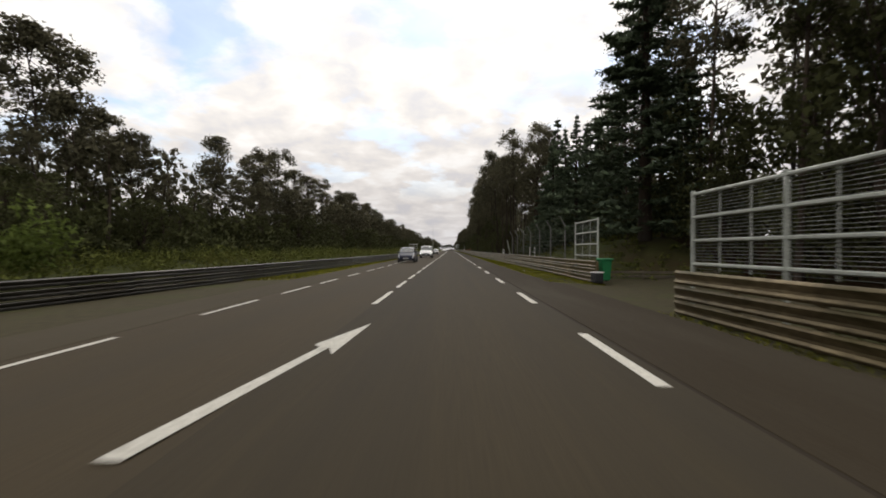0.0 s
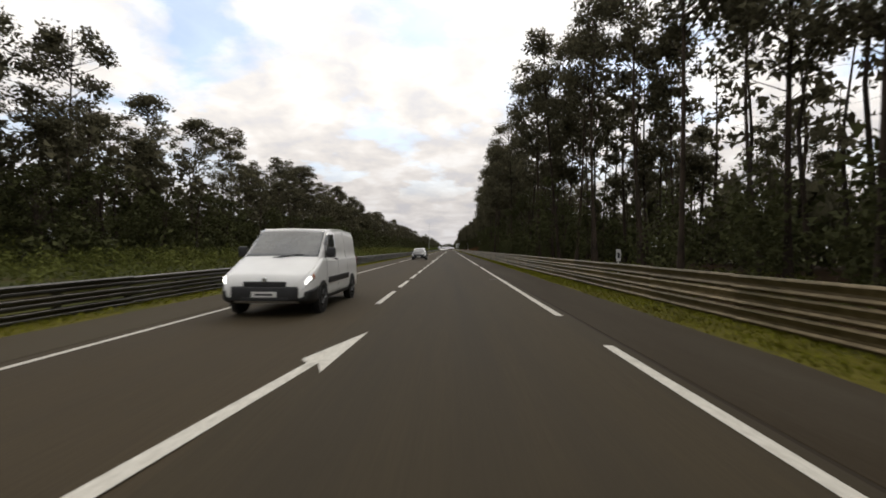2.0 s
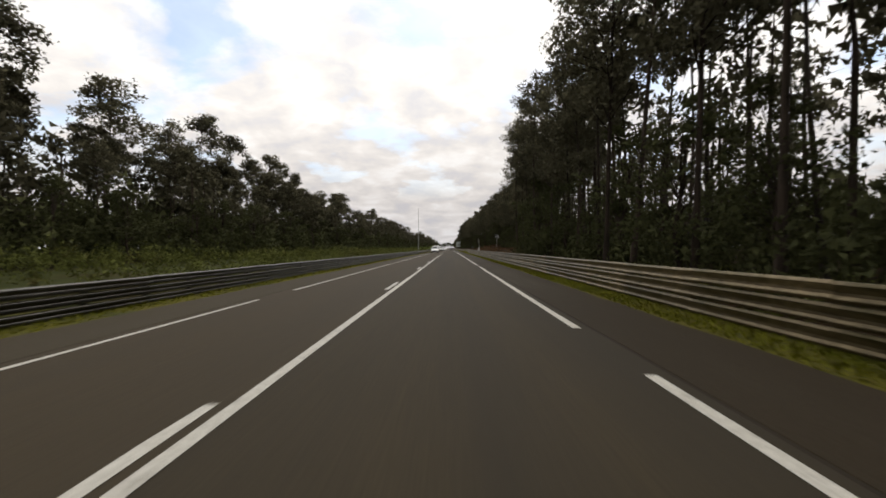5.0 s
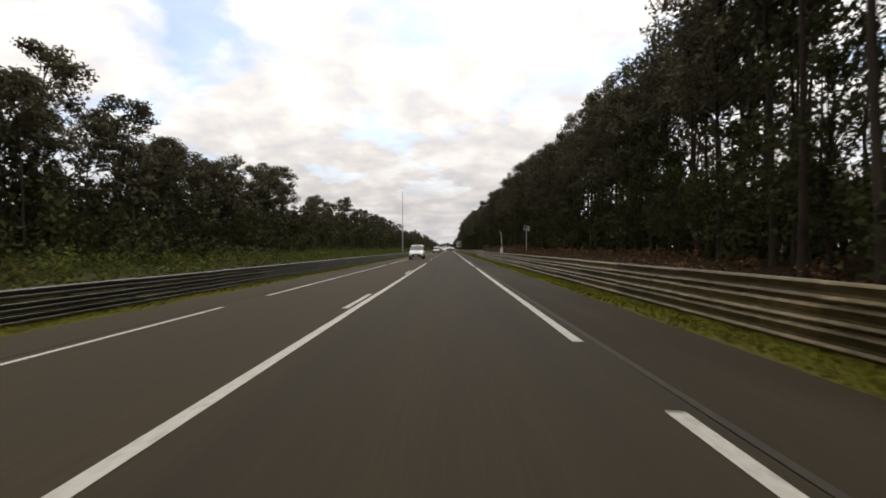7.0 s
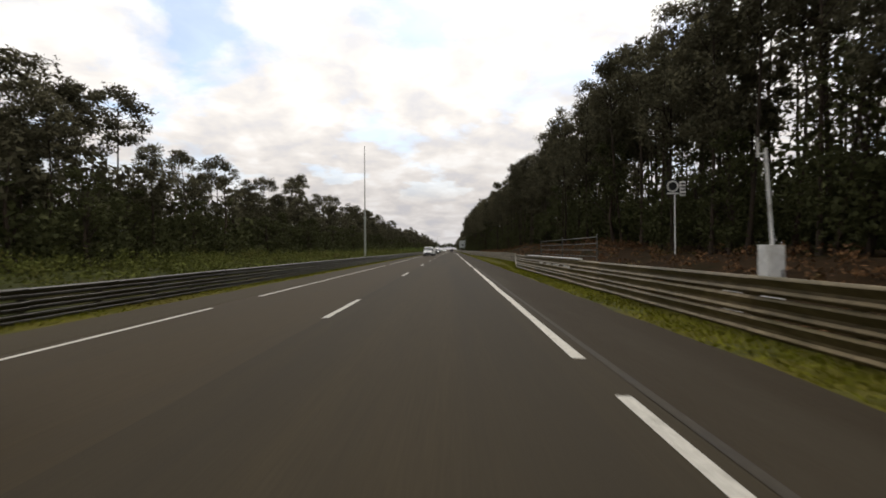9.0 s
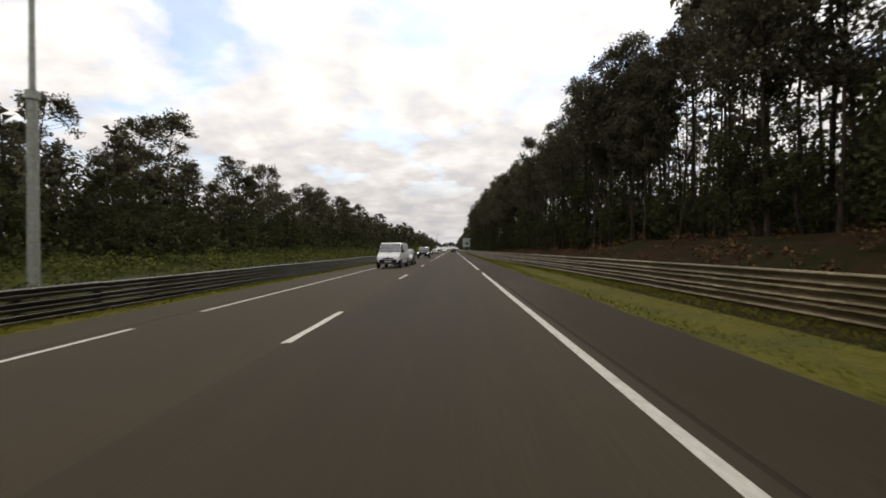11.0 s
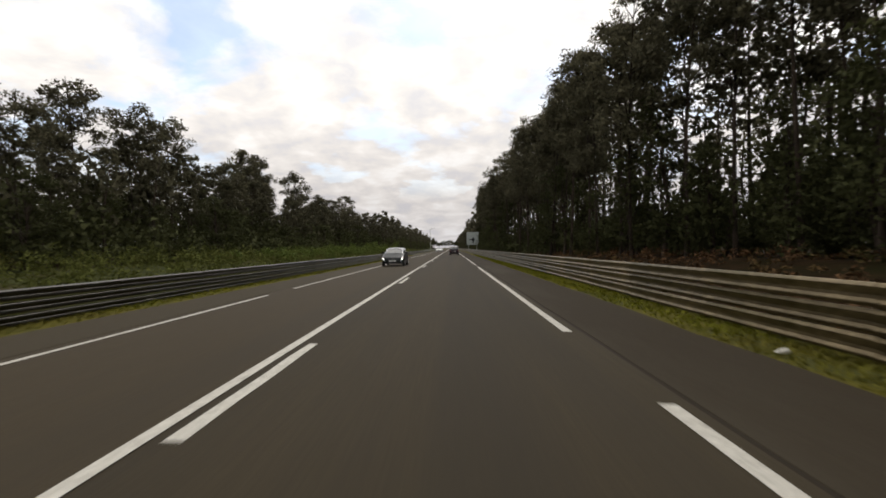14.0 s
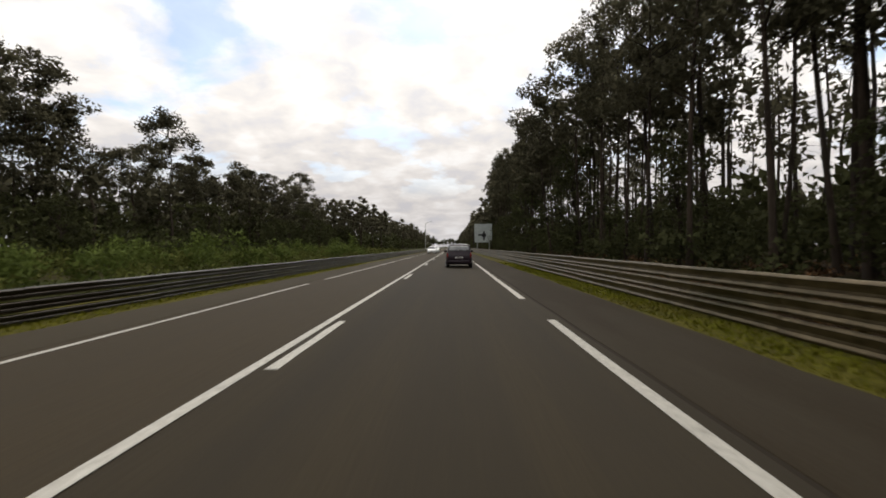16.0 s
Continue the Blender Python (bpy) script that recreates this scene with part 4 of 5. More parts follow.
catch = thing("catch_fence", "tall wire catch fence on bent concrete-grey posts", "fence")
posts = [29.9 + 4.25 * k for k in range(7)]
for y in posts:
    x = 7.3
    bm = rod_bm((x, y, -0.4), (x, y, 2.75), 0.05, 0.045, 8)
    add_rod(bm, (x, y, 2.72), (x - 0.32, y, 3.3), 0.045, 0.04, 8)
    part("post", bm, CONCRETE, catch)
for k in range(9):
    z = 0.45 + 0.27 * k
    part("wire", rod_bm((7.22, 25.7, z), (7.22, posts[-1], z + 0.02), 0.004, sides=4), WIRE, catch)
for f in (0.25, 0.5, 0.75, 0.97):
    part("top_wire", rod_bm((7.25 - 0.3 * f, posts[0], 2.75 + 0.55 * f), (7.25 - 0.3 * f, posts[-1], 2.75 + 0.55 * f), 0.004, sides=4), WIRE, catch)
bm = bmesh.new()
y = 25.8
while y < posts[-1]:
    add_rod(bm, (7.235, y, 0.2), (7.235, y, 2.7), 0.0035, sides=3)
    y += 0.3
tagged(part("wire_mesh", bm, WIRE, catch), kind="stuff")
last = thing("leaning_post", "weathered leaning post at the end of the fence", "post")
part("shaft", rod_bm((7.9, 60.6, -0.3), (7.2, 59.6, 2.4), 0.07, 0.06, 8), STEEL, last)

gate = thing("white_posts", "pair of thin white posts joined by a rail", "posts")
for x in (9.5, 10.1):
    part("post", rod_bm((x, 56.3, -0.2), (x, 56.3, 1.5), 0.045, sides=8), WHITE_METAL, gate)
part("cross_rail", rod_bm((9.5, 56.3, 0.9), (10.1, 56.3, 0.9), 0.03, sides=6), WHITE_METAL, gate)


def wheeled_bin(x, y):
    ob = thing("wheeled_bin", "green plastic wheeled bin beside the rail's end", "bin", (x, y, road_z(x) - 0.02), turn=12)
    bm = bmesh.new()
    made = bmesh.ops.create_cube(bm, size=1, matrix=Matrix.LocRotScale((0, 0, 0.52), None, (0.46, 0.5, 0.9)))
    for v in made["verts"]:
        if v.co.z < 0.5:
            v.co.x *= 0.8
            v.co.y *= 0.8
    bmesh.ops.bevel(bm, geom=list(bm.edges), offset=0.03, segments=2, affect="EDGES")
    part("body", bm, GREEN_PLASTIC, ob)
    part("lid", box_bm(-0.27, 0.27, -0.3, 0.27, 0.97, 1.06, bevel=0.03), GREEN_PLASTIC, ob)
    for s in (-1, 1):
        part("wheel", rod_bm((s * 0.17, 0.24, 0.1), (s * 0.23, 0.24, 0.1), 0.1, sides=14), BLACK_PLASTIC, ob)
    part("handle", rod_bm((-0.2, 0.3, 0.95), (0.2, 0.3, 0.95), 0.018, sides=8), BLACK_PLASTIC, ob)
    return ob


wheeled_bin(7.0, 21.3)
ob = thing("fire_box", "squat black box with a pale lid by the rail's end", "box", (6.45, 20.6, road_z(6.4) - 0.02), turn=8)
part("body", box_bm(-0.2, 0.2, -0.22, 0.22, 0, 0.42, bevel=0.04), BLACK_PLASTIC, ob)
part("lid", box_bm(-0.22, 0.22, -0.24, 0.24, 0.425, 0.47, bevel=0.015), WHITE_METAL, ob, "pale grey lid")

low = thing("low_rail", "low timber and steel rail lying across the opening", "rail", (0, 0, road_z(9.0)))
for k, z in enumerate((0.1, 0.3)):
    part("bar", box_bm(7.6, 13.5, 23.6 + 0.02 * k, 23.68 + 0.02 * k, z, z + 0.12, bevel=0.01), WOOD, low)
for x in (7.8, 9.7, 11.6, 13.3):
    part("post", box_bm(x, x + 0.1, 23.75, 23.83, -0.2, 0.45, bevel=0.008), WOOD, low)

# ------------------------------------------------------------------ cabinet, signs, mast, gate
ob = thing("cabinet", "off-white metal equipment cabinet with a tall pole", "cabinet", (7.55, 259.4, land_z(7.55, 259.4)))
part("body", box_bm(-0.18, 0.18, -0.18, 0.18, -0.1, 1.5, bevel=0.015), WHITE_METAL, ob)
part("door", box_bm(-0.145, 0.145, -0.202, -0.183, 0.25, 1.44, bevel=0.006), WHITE_METAL, ob)
part("handle", box_bm(0.08, 0.11, -0.225, -0.204, 0.8, 0.97, bevel=0.005), BLACK_PLASTIC, ob)
pole = part("pole", rod_bm((0.1, 0.1, 1.4), (-0.04, 0.1, 3.62), 0.034, 0.03, 10), WHITE_METAL, ob)
part("bracket", rod_bm((-0.03, 0.1, 3.5), (-0.2, 0.1, 3.5), 0.02, sides=8), WHITE_METAL, pole)
part("aerial", rod_bm((-0.2, 0.1, 3.42), (-0.22, 0.1, 3.85), 0.024, sides=8), WHITE_METAL, pole)
ob = thing("plinth", "small white concrete block behind the rail", "block", (6.6, 259.2, land_z(6.6, 259.2)))
part("block", box_bm(-0.15, 0.15, -0.12, 0.12, -0.1, 0.86, bevel=0.02), WHITE_METAL, ob)

ob = thing("sign_post", "roadside sign with a round emblem board and white panels", "sign", (13.9, 277.2, land_z(13.9, 277.2)))
part("post", rod_bm((0, 0, -0.2), (0, 0, 3.9), 0.04, sides=10), WHITE_METAL, ob)
board = part("board", box_bm(-0.56, 0.24, -0.06, -0.03, 3.55, 4.4, bevel=0.01), SIGN_BLACK, ob)
bm = bmesh.new()
bmesh.ops.create_cone(bm, cap_ends=True, segments=32, radius1=0.34, radius2=0.34, depth=0.02, matrix=pose(-0.16, -0.075, 4.03, 90, 0, 0))
disc = part("disc", bm, WHITE_METAL, board)
bm = bmesh.new()
bmesh.ops.create_cone(bm, cap_ends=True, segments=32, radius1=0.25, radius2=0.25, depth=0.02, matrix=pose(-0.16, -0.09, 4.03, 90, 0, 0))
part("emblem", bm, SIGN_BLACK, board)
part("caption_bar", box_bm(-0.5, 0.18, -0.085, -0.062, 3.57, 3.66), WHITE_METAL, board)
side = part("side_panel", box_bm(0.27, 0.6, -0.06, -0.03, 3.45, 4.32, bevel=0.008), WHITE_METAL, ob, "white side panel with dark bars")
for z in (3.55, 3.76, 3.95, 4.15):
    part("bar", box_bm(0.31, 0.56, -0.075, -0.062, z, z + 0.07), SIGN_BLACK, side)

ob = thing("mast", "slender grey steel mast behind the guard rail", "mast", (-11.9, 317, land_z(-11.9, 317)))
part("base", rod_bm((0, 0, -0.2), (0, 0, 6.0), 0.16, 0.14, 12), STEEL, ob)
part("upper_tube", rod_bm((0, 0, 5.9), (0, 0, 16.4), 0.09, 0.045, 10), STEEL, ob)
part("collar", rod_bm((0, 0, 5.85), (0, 0, 6.1), 0.19, sides=12), STEEL, ob)

ob = thing("tube_gate", "low grey tubular gate panels above the rail", "gate")
for y in (268.5, 274.5, 280.5):
    part("post", rod_bm((6.6, y, -0.2), (6.6, y, 1.8), 0.03, sides=8), WIRE, ob)
for k in range(4):
    part("bar", rod_bm((6.6, 268.5, 0.85 + 0.27 * k), (6.6, 280.5, 0.85 + 0.27 * k), 0.016, sides=6), WIRE, ob)
# Added white strips stand in for bright highlights on the rail.
ob = thing("rail_cap", "white strips added as highlights along the rail's top", "rail cap")
part("cap", box_bm(5.5, 5.7, 267.4, 279.5, 0.762, 0.80, bevel=0.01), WHITE_METAL, ob)
for y in (268.5, 270.5, 272.2, 274.0):
    part("plate", box_bm(5.47, 5.485, y, y + 1.1, 0.42, 0.47, bevel=0.004), WHITE_METAL, ob)

ob = thing("marker_sign", "small white marker sign on a short post", "sign", (9.1, 80.7, land_z(9.1, 80.7)))
part("post", rod_bm((0, 0, -0.2), (0, 0, 0.95), 0.03, sides=8), WHITE_METAL, ob)
plate = part("plate", box_bm(-0.13, 0.13, -0.05, -0.032, 0.85, 1.5, bevel=0.01), WHITE_METAL, ob)
part("figure_bar", box_bm(-0.06, 0.06, -0.062, -0.052, 1.02, 1.32), SIGN_BLACK, plate)

ob = thing("direction_sign", "large pale direction sign with a dark roundabout diagram", "sign", (7.6, 540, land_z(7.6, 540)))
for x in (-1.4, 1.4):
    part("post", box_bm(x - 0.1, x + 0.1, -0.1, 0.1, -0.3, 6.6, bevel=0.01), STEEL, ob)
board = part("board", box_bm(-2.05, 2.05, -0.16, -0.11, 2.4, 6.75, bevel=0.02), SIGN_BACK, ob)
part("arrow_stem", box_bm(0.0, 0.34, -0.18, -0.165, 2.9, 5.0), SIGN_BLACK, board)
part("arrow_arm", box_bm(-1.2, 0.0, -0.18, -0.165, 4.0, 4.35), SIGN_BLACK, board)
bm = bmesh.new()
bmesh.ops.create_cone(bm, cap_ends=True, segments=24, radius1=0.55, radius2=0.55, depth=0.014, matrix=pose(0.17, -0.178, 4.1, 90, 0, 0))
part("roundel", bm, SIGN_BLACK, board)

ob = thing("street_lamp", "tall thin grey street lamp", "street lamp", (-10, 610, -0.2))
part("column", rod_bm((0, 0, 0), (0, 0, 10.6), 0.13, 0.07, 10), STEEL, ob)
part("arm", rod_bm((0, 0, 10.5), (1.8, 0, 11.0), 0.06, 0.05, 8), STEEL, ob)
part("lantern", box_bm(1.6, 2.4, -0.15, 0.15, 10.94, 11.1, bevel=0.03), STEEL, ob)

for x, y, w in ((4.45, 385.0, 0.085), (3.72, 348.5, 0.05), (4.6, 29.2, 0.06)):
    ob = thing("litter", "crumpled scrap of white paper on the verge", "litter", (x, y, road_z(x)), group="paper scraps", turn=x * 40)
    bm = bmesh.new()
    bmesh.ops.create_icosphere(bm, subdivisions=2, radius=w)
    for v in bm.verts:
        v.co = Vector((v.co.x, v.co.y * 0.7, max(0.0, v.co.z * 0.45 + 0.04))) * (1 + 0.5 * noise.noise(v.co * 14))
    part("paper", bm, PAINT, ob)
ob = thing("drain_cover", "small pale metal cover beside the edge line", "drain cover", (1.78, 74.9, road_z(1.78)))
part("cover", box_bm(-0.16, 0.16, -0.2, 0.2, 0.0, 0.008, bevel=0.003), WORN_PAINT, ob)


# ------------------------------------------------------------------ vehicles
def wheel_on(parent, x, y, r, side, rim):
    bm = bmesh.new()
    bmesh.ops.create_cone(bm, cap_ends=True, segments=28, radius1=r, radius2=r, depth=0.2, matrix=pose(x, y, r, 0, 90, 0))
    bmesh.ops.bevel(bm, geom=[e for e in bm.edges if abs(e.verts[0].co.x - e.verts[1].co.x) < 0.01], offset=0.03, segments=2, affect="EDGES")
    tyre = part("wheel", bm, TYRE, parent)
    bm = bmesh.new()
    for depth, out, rad in ((0.02, 0.095, r * 0.66), (0.03, 0.1, r * 0.2)):
        bmesh.ops.create_cone(bm, cap_ends=True, segments=24, radius1=rad, radius2=rad * 0.9, depth=depth, matrix=pose(x + side * out, y, r, 0, 90 * side, 0))
    for k in range(5):
        a = 2 * math.pi * k / 5
        add_rod(bm, (x + side * 0.108, y, r), (x + side * 0.108, y + math.cos(a) * r * 0.6, r + math.sin(a) * r * 0.6), 0.022, 0.03, 5)
    part("rim", bm, rim, tyre)


def build_vehicle(name, label, s, paint, rim=RIM, group="", trim=BLACK_PLASTIC, cargo=False, lit=False):
    """A vehicle with its front at y = 0, going back along +y, from the lengths and heights in s: one curved shell, and
    panes, lamps and trim that follow the shell."""
    ob = thing(name, label, name, group=group)
    hw, low, nose, belt, roof = s["half"], s["low"], s["nose"], s["belt"], s["roof"]
    base, top, long, r = s["base"], s["top"], s["long"], s["r"]
    rear_top, rear_base, pillar = s["rear_top"], s["rear_base"], s["pillar"]
    van = name == "van"

    def smooth_table(*rows):
        ys, vs = zip(*rows)
        return lambda y: float(np.mean(np.interp([y + d * min(1.0, 0.25 + y * 4) for d in (-0.08, -0.04, 0, 0.04, 0.08)], ys, vs)))

    top_line = smooth_table((0, nose - 0.26), (0.03, nose - 0.12), (0.1, nose - 0.05), (0.3, nose + 0.02), (base, belt + 0.02), (top, roof - 0.03), ((top + rear_top) / 2, roof + 0.015),
                            (rear_top, roof - 0.03), (rear_base, belt + 0.02), (long - 0.03, belt - 0.1), (long, belt - 0.2))
    low_line = smooth_table((0, low + 0.14), (0.05, low + 0.07), (0.15, low + 0.02), (0.4, low), (long - 0.4, low), (long - 0.1, low + 0.05), (long, low + 0.15))
    blunt = 0.1 if van else 0.0
    width = smooth_table((0, 0.70 + blunt), (0.03, 0.80 + blunt * 0.8), (0.09, 0.875 + blunt * 0.6), (0.22, 0.945 + blunt * 0.3), (0.5, 0.985), (1.2, 1), (long - 1, 1), (long - 0.3, 0.975 + blunt * 0.2),
                         (long - 0.08, 0.92 + blunt * 0.5), (long, 0.82 + blunt))

    def half_ring(y):
        w, zl, zt = hw * width(y), low_line(y), top_line(y)
        zb = min(belt + 0.03 * (y - base) / (long - base), zt - 0.05)
        rise = min(1.0, max(0.0, (zt - zb - 0.05) / (roof - belt - 0.05)))
        ws = w * 0.935
        wr = ws * 0.93 + (s["half_roof"] - ws * 0.93) * rise
        mid = (ws * 0.54 + wr * 0.46 + 0.02 * rise, zb + (zt - 0.05 - zb) * 0.5)
        return [(w * 0.7, zl), (w * 0.965, zl + 0.05), (w, zl + 0.42 * (zb - zl)), (w * 0.985, zb - 0.07), (ws, zb), mid, (wr, zt - 0.05 * (0.4 + 0.6 * rise)), (wr * 0.72, zt - 0.014), (0.0, zt)]

    rings = {}

    def surface(y, u, side):
        """A point of the shell: u runs from 0 under the sill to 4 at the belt line, 6 at the roof's edge and 8 at the middle."""
        key = round(min(max(y, 0.0), long), 4)
        if key not in rings:
            rings[key] = half_ring(key)
        p = rings[key]
        i = min(7, int(u))
        t = u - i
        q = [p[max(0, i - 1)], p[i], p[i + 1], p[i + 2] if i < 7 else (-p[7][0], p[7][1])]
        x, z = (0.5 * (2 * q[1][k] + (q[2][k] - q[0][k]) * t + (2 * q[0][k] - 5 * q[1][k] + 4 * q[2][k] - q[3][k]) * t * t + (3 * q[1][k] - q[0][k] - 3 * q[2][k] + q[3][k]) * t ** 3) for k in (0, 1))
        return Vector((side * x, key, z))

    def panel(title, y0, y1, u0, u1, side, mat, parent, lift=0.006, skew=0.0):
        """A piece that lies on the shell, a little proud of it; side 0 spans both sides over the middle. skew slants its ends."""
        ny, nu = max(3, int((y1 - y0) / 0.07)), 10 if side == 0 else 7
        rows = []
        for a in range(ny + 1):
            row = []
            for b in range(nu + 1):
                g = b / nu
                y = y0 + (y1 - y0) * a / ny + skew * (g - 0.5)
                if side == 0:
                    v = -(8 - u0) + 2 * (8 - u0) * g
                    u, sgn = 8 - abs(v), -1 if v < 0 else 1
                else:
                    u, sgn = u0 + (u1 - u0) * g, side
                p = surface(y, u, sgn)
                e = 0.02
                out = (surface(y + e, u, sgn) - surface(y - e, u, sgn)).cross(surface(y, min(8, u + e * 4), sgn) - surface(y, max(0, u - e * 4), sgn))
                out = out.normalized() if out.length > 1e-9 else Vector((0, 0, 1))
                if out.dot(p - Vector((0, min(max(y, 0.5), long - 0.5), (low + belt) / 2))) < 0:
                    out = -out
                row.append((p + out * lift, p - out * 0.012))
            rows.append(row)
        bm = bmesh.new()
        outer = [[bm.verts.new(p) for p, q in row] for row in rows]
        inner = [[bm.verts.new(q) for p, q in row] for row in rows]
        for a in range(ny):
            for b in range(nu):
                bm.faces.new((outer[a][b], outer[a + 1][b], outer[a + 1][b + 1], outer[a][b + 1]))
        rim_out = [outer[a][0] for a in range(ny + 1)] + outer[ny][1:] + [outer[a][nu] for a in range(ny - 1, -1, -1)] + outer[0][nu - 1:0:-1]
        rim_in = [inner[a][0] for a in range(ny + 1)] + inner[ny][1:] + [inner[a][nu] for a in range(ny - 1, -1, -1)] + inner[0][nu - 1:0:-1]
        for k in range(len(rim_out)):
            j = (k + 1) % len(rim_out)
            bm.faces.new((rim_out[k], rim_out[j], rim_in[j], rim_in[k]))
        bmesh.ops.delete(bm, geom=[v for v in bm.verts if not v.link_faces], context="VERTS")
        return part(title, bm, mat, parent, smooth=True)

    stations = sorted({round(y, 3) for y in [0, 0.015, 0.03, 0.06, 0.1, 0.16, 0.23, 0.31, 0.4] + list(np.arange(0.5, long - 0.3, 0.1)) + [long - f for f in (0.3, 0.22, 0.15, 0.1, 0.06, 0.03, 0)]})
    us = [k * 0.5 for k in range(17)]
    bm = bmesh.new()
    loops = [[bm.verts.new(surface(y, u, 1)) for u in us] + [bm.verts.new(surface(y, u, -1)) for u in us[-2::-1]] for y in stations]
    for a, b in zip(loops, loops[1:]):
        for i in range(len(a)):
            j = (i + 1) % len(a)
            bm.faces.new((a[i], a[j], b[j], b[i]))
    bm.faces.new(loops[0])
    bm.faces.new(loops[-1])
    body = part("body", bm, paint, ob, smooth=True)

    # panes
    screen = panel("windscreen", base + 0.05, top - 0.02, 6.1, 8, 0, GLASS, body)
    if not cargo:
        panel("rear_window", rear_top + 0.05, rear_base - 0.08, 6.2, 8, 0, GLASS, body)
    front_from = base + (0.34 if van else 0.5) * (top - base) + 0.12
    for side in (-1, 1):
        panel("front_window", front_from, pillar - 0.04, 4.15, 5.8, side, GLASS, body, skew=0.16)
        if not cargo:
            end = min(rear_top + 0.35 * (rear_base - rear_top), long - 0.35)
            if van:
                middle = (pillar + end) / 2
                panel("side_window", pillar + 0.06, middle - 0.04, 4.15, 5.8, side, GLASS, body)
                panel("side_window", middle + 0.04, end - 0.1, 4.15, 5.8, side, GLASS, body)
            else:
                panel("rear_side_window", pillar + 0.05, end, 4.15, 5.75, side, GLASS, body, skew=-0.1)
        for y in (pillar, front_from - 0.1) if van else (pillar + 0.01, front_from - 0.06, min(pillar + 1.05, s["axles"][1] - 0.25)):
            panel("door_seam", y - 0.006, y + 0.006, 1.1, 4.0, side, BLACK_PLASTIC, body, 0.002)
        panel("sill", s["axles"][0] + r + 0.08, s["axles"][1] - r - 0.08, 0.6, 1.25, side, BLACK_PLASTIC, body, 0.008)
        if van:
            panel("side_trim", s["axles"][0] + r + 0.12, s["axles"][1] - r - 0.12, 1.95, 2.08 if trim is not BLACK_PLASTIC else 2.25, side, trim if cargo and trim is not BLACK_PLASTIC else BLACK_PLASTIC, body, 0.014)
        lamp = panel("headlight", 0.02, 0.30 if van else 0.46, 2.75, 3.9 if van else 4.3, side, LAMP_GLASS, body, 0.008, skew=0.06 if van else 0.14)
        if lit:
            panel("bulb", 0.04, 0.16, 2.95, 3.5, side, LAMP_ON, lamp, 0.013)
        panel("indicator", 0.24 if van else 0.36, 0.31 if van else 0.44, 2.8, 3.3, side, AMBER_GLASS, lamp, 0.014)
        panel("tail_light", long - 0.22, long - 0.015, 2.5, 3.9, side, RED_GLASS, body, 0.01)
        y = pillar - 0.16
        p = surface(y, 3.4, side)
        part("door_handle", box_bm(p.x - 0.02, p.x + 0.02, y - 0.09, y + 0.09, p.z - 0.018, p.z + 0.018, bevel=0.012), trim if not van else BLACK_PLASTIC, body)
        p = surface(base - 0.02, 7.4, side)
        part("wiper", rod_bm((side * 0.05 - 0.12, base - 0.02, p.z + 0.02), (side * 0.05 + 0.42, base + 0.08, surface(base + 0.08, 7.3, side).z + 0.025), 0.01, sides=5), BLACK_PLASTIC, screen)
        my, mz, x = front_from - 0.02, belt + 0.03, side * (hw + 0.07)
        mirror = part("mirror", box_bm(x - 0.1, x + 0.1, my - 0.06, my + 0.06, mz, mz + (0.24 if van else 0.15), bevel=0.045), BLACK_PLASTIC if van else paint, body, smooth=True)
        part("mirror_arm", rod_bm((side * hw * 0.9, my, mz + 0.03), (x, my, mz + 0.05), 0.025, sides=6), BLACK_PLASTIC, mirror)
    if cargo:
        for side in (-1, 1):
            panel("roof_gutter", pillar, long - 0.2, 6.0, 6.2, side, trim if trim is not BLACK_PLASTIC else STEEL, body, 0.012)
            panel("load_door_seam", pillar + 1.0, pillar + 1.012, 1.3, 5.8, side, BLACK_PLASTIC, body, 0.002)
    for y in s["axles"]:
        for side in (-1, 1):
            bm = bmesh.new()
            bmesh.ops.create_cone(bm, cap_ends=True, segments=28, radius1=r + 0.055, radius2=r + 0.04, depth=0.12, matrix=pose(side * (hw - 0.05), y, r + 0.02, 0, 90 * side, 0))
            part("wheel_arch", bm, BLACK_PLASTIC, body)
            wheel_on(ob, side * (hw - 0.085), y, r, side, rim)
    # front and rear
    panel("front_bumper", 0.012, 0.5 if van else 0.4, 0.3, 2.2 if van else 1.6, -1, trim, body, 0.022)
    panel("front_bumper", 0.012, 0.5 if van else 0.4, 0.3, 2.2 if van else 1.6, 1, trim, body, 0.022)
    w = hw * (0.72 if van else 0.62)
    zl = low + 0.12
    part("bumper_middle", box_bm(-w, w, -0.03, 0.1, zl - 0.04, zl + (0.26 if van else 0.17), bevel=0.035), trim, body, smooth=True)
    part("grille", box_bm(-hw * 0.46, hw * 0.46, -0.02, 0.08, nose - 0.30, nose - 0.2, bevel=0.02), BLACK_PLASTIC, body)
    part("lower_grille", box_bm(-hw * 0.5, hw * 0.5, -0.04, 0.06, zl - 0.03, zl + 0.04, bevel=0.012), BLACK_PLASTIC, body)
    bm = bmesh.new()
    bmesh.ops.create_cone(bm, cap_ends=True, segments=20, radius1=0.055, radius2=0.045, depth=0.03, matrix=pose(0, -0.025, nose - 0.17, 90, 0, 0))
    part("badge", bm, CHROME, body)
    part("rear_bumper", box_bm(-hw * 0.84, hw * 0.84, long - 0.12, long + 0.05, low + 0.08, low + 0.3, bevel=0.06), trim, body, smooth=True)
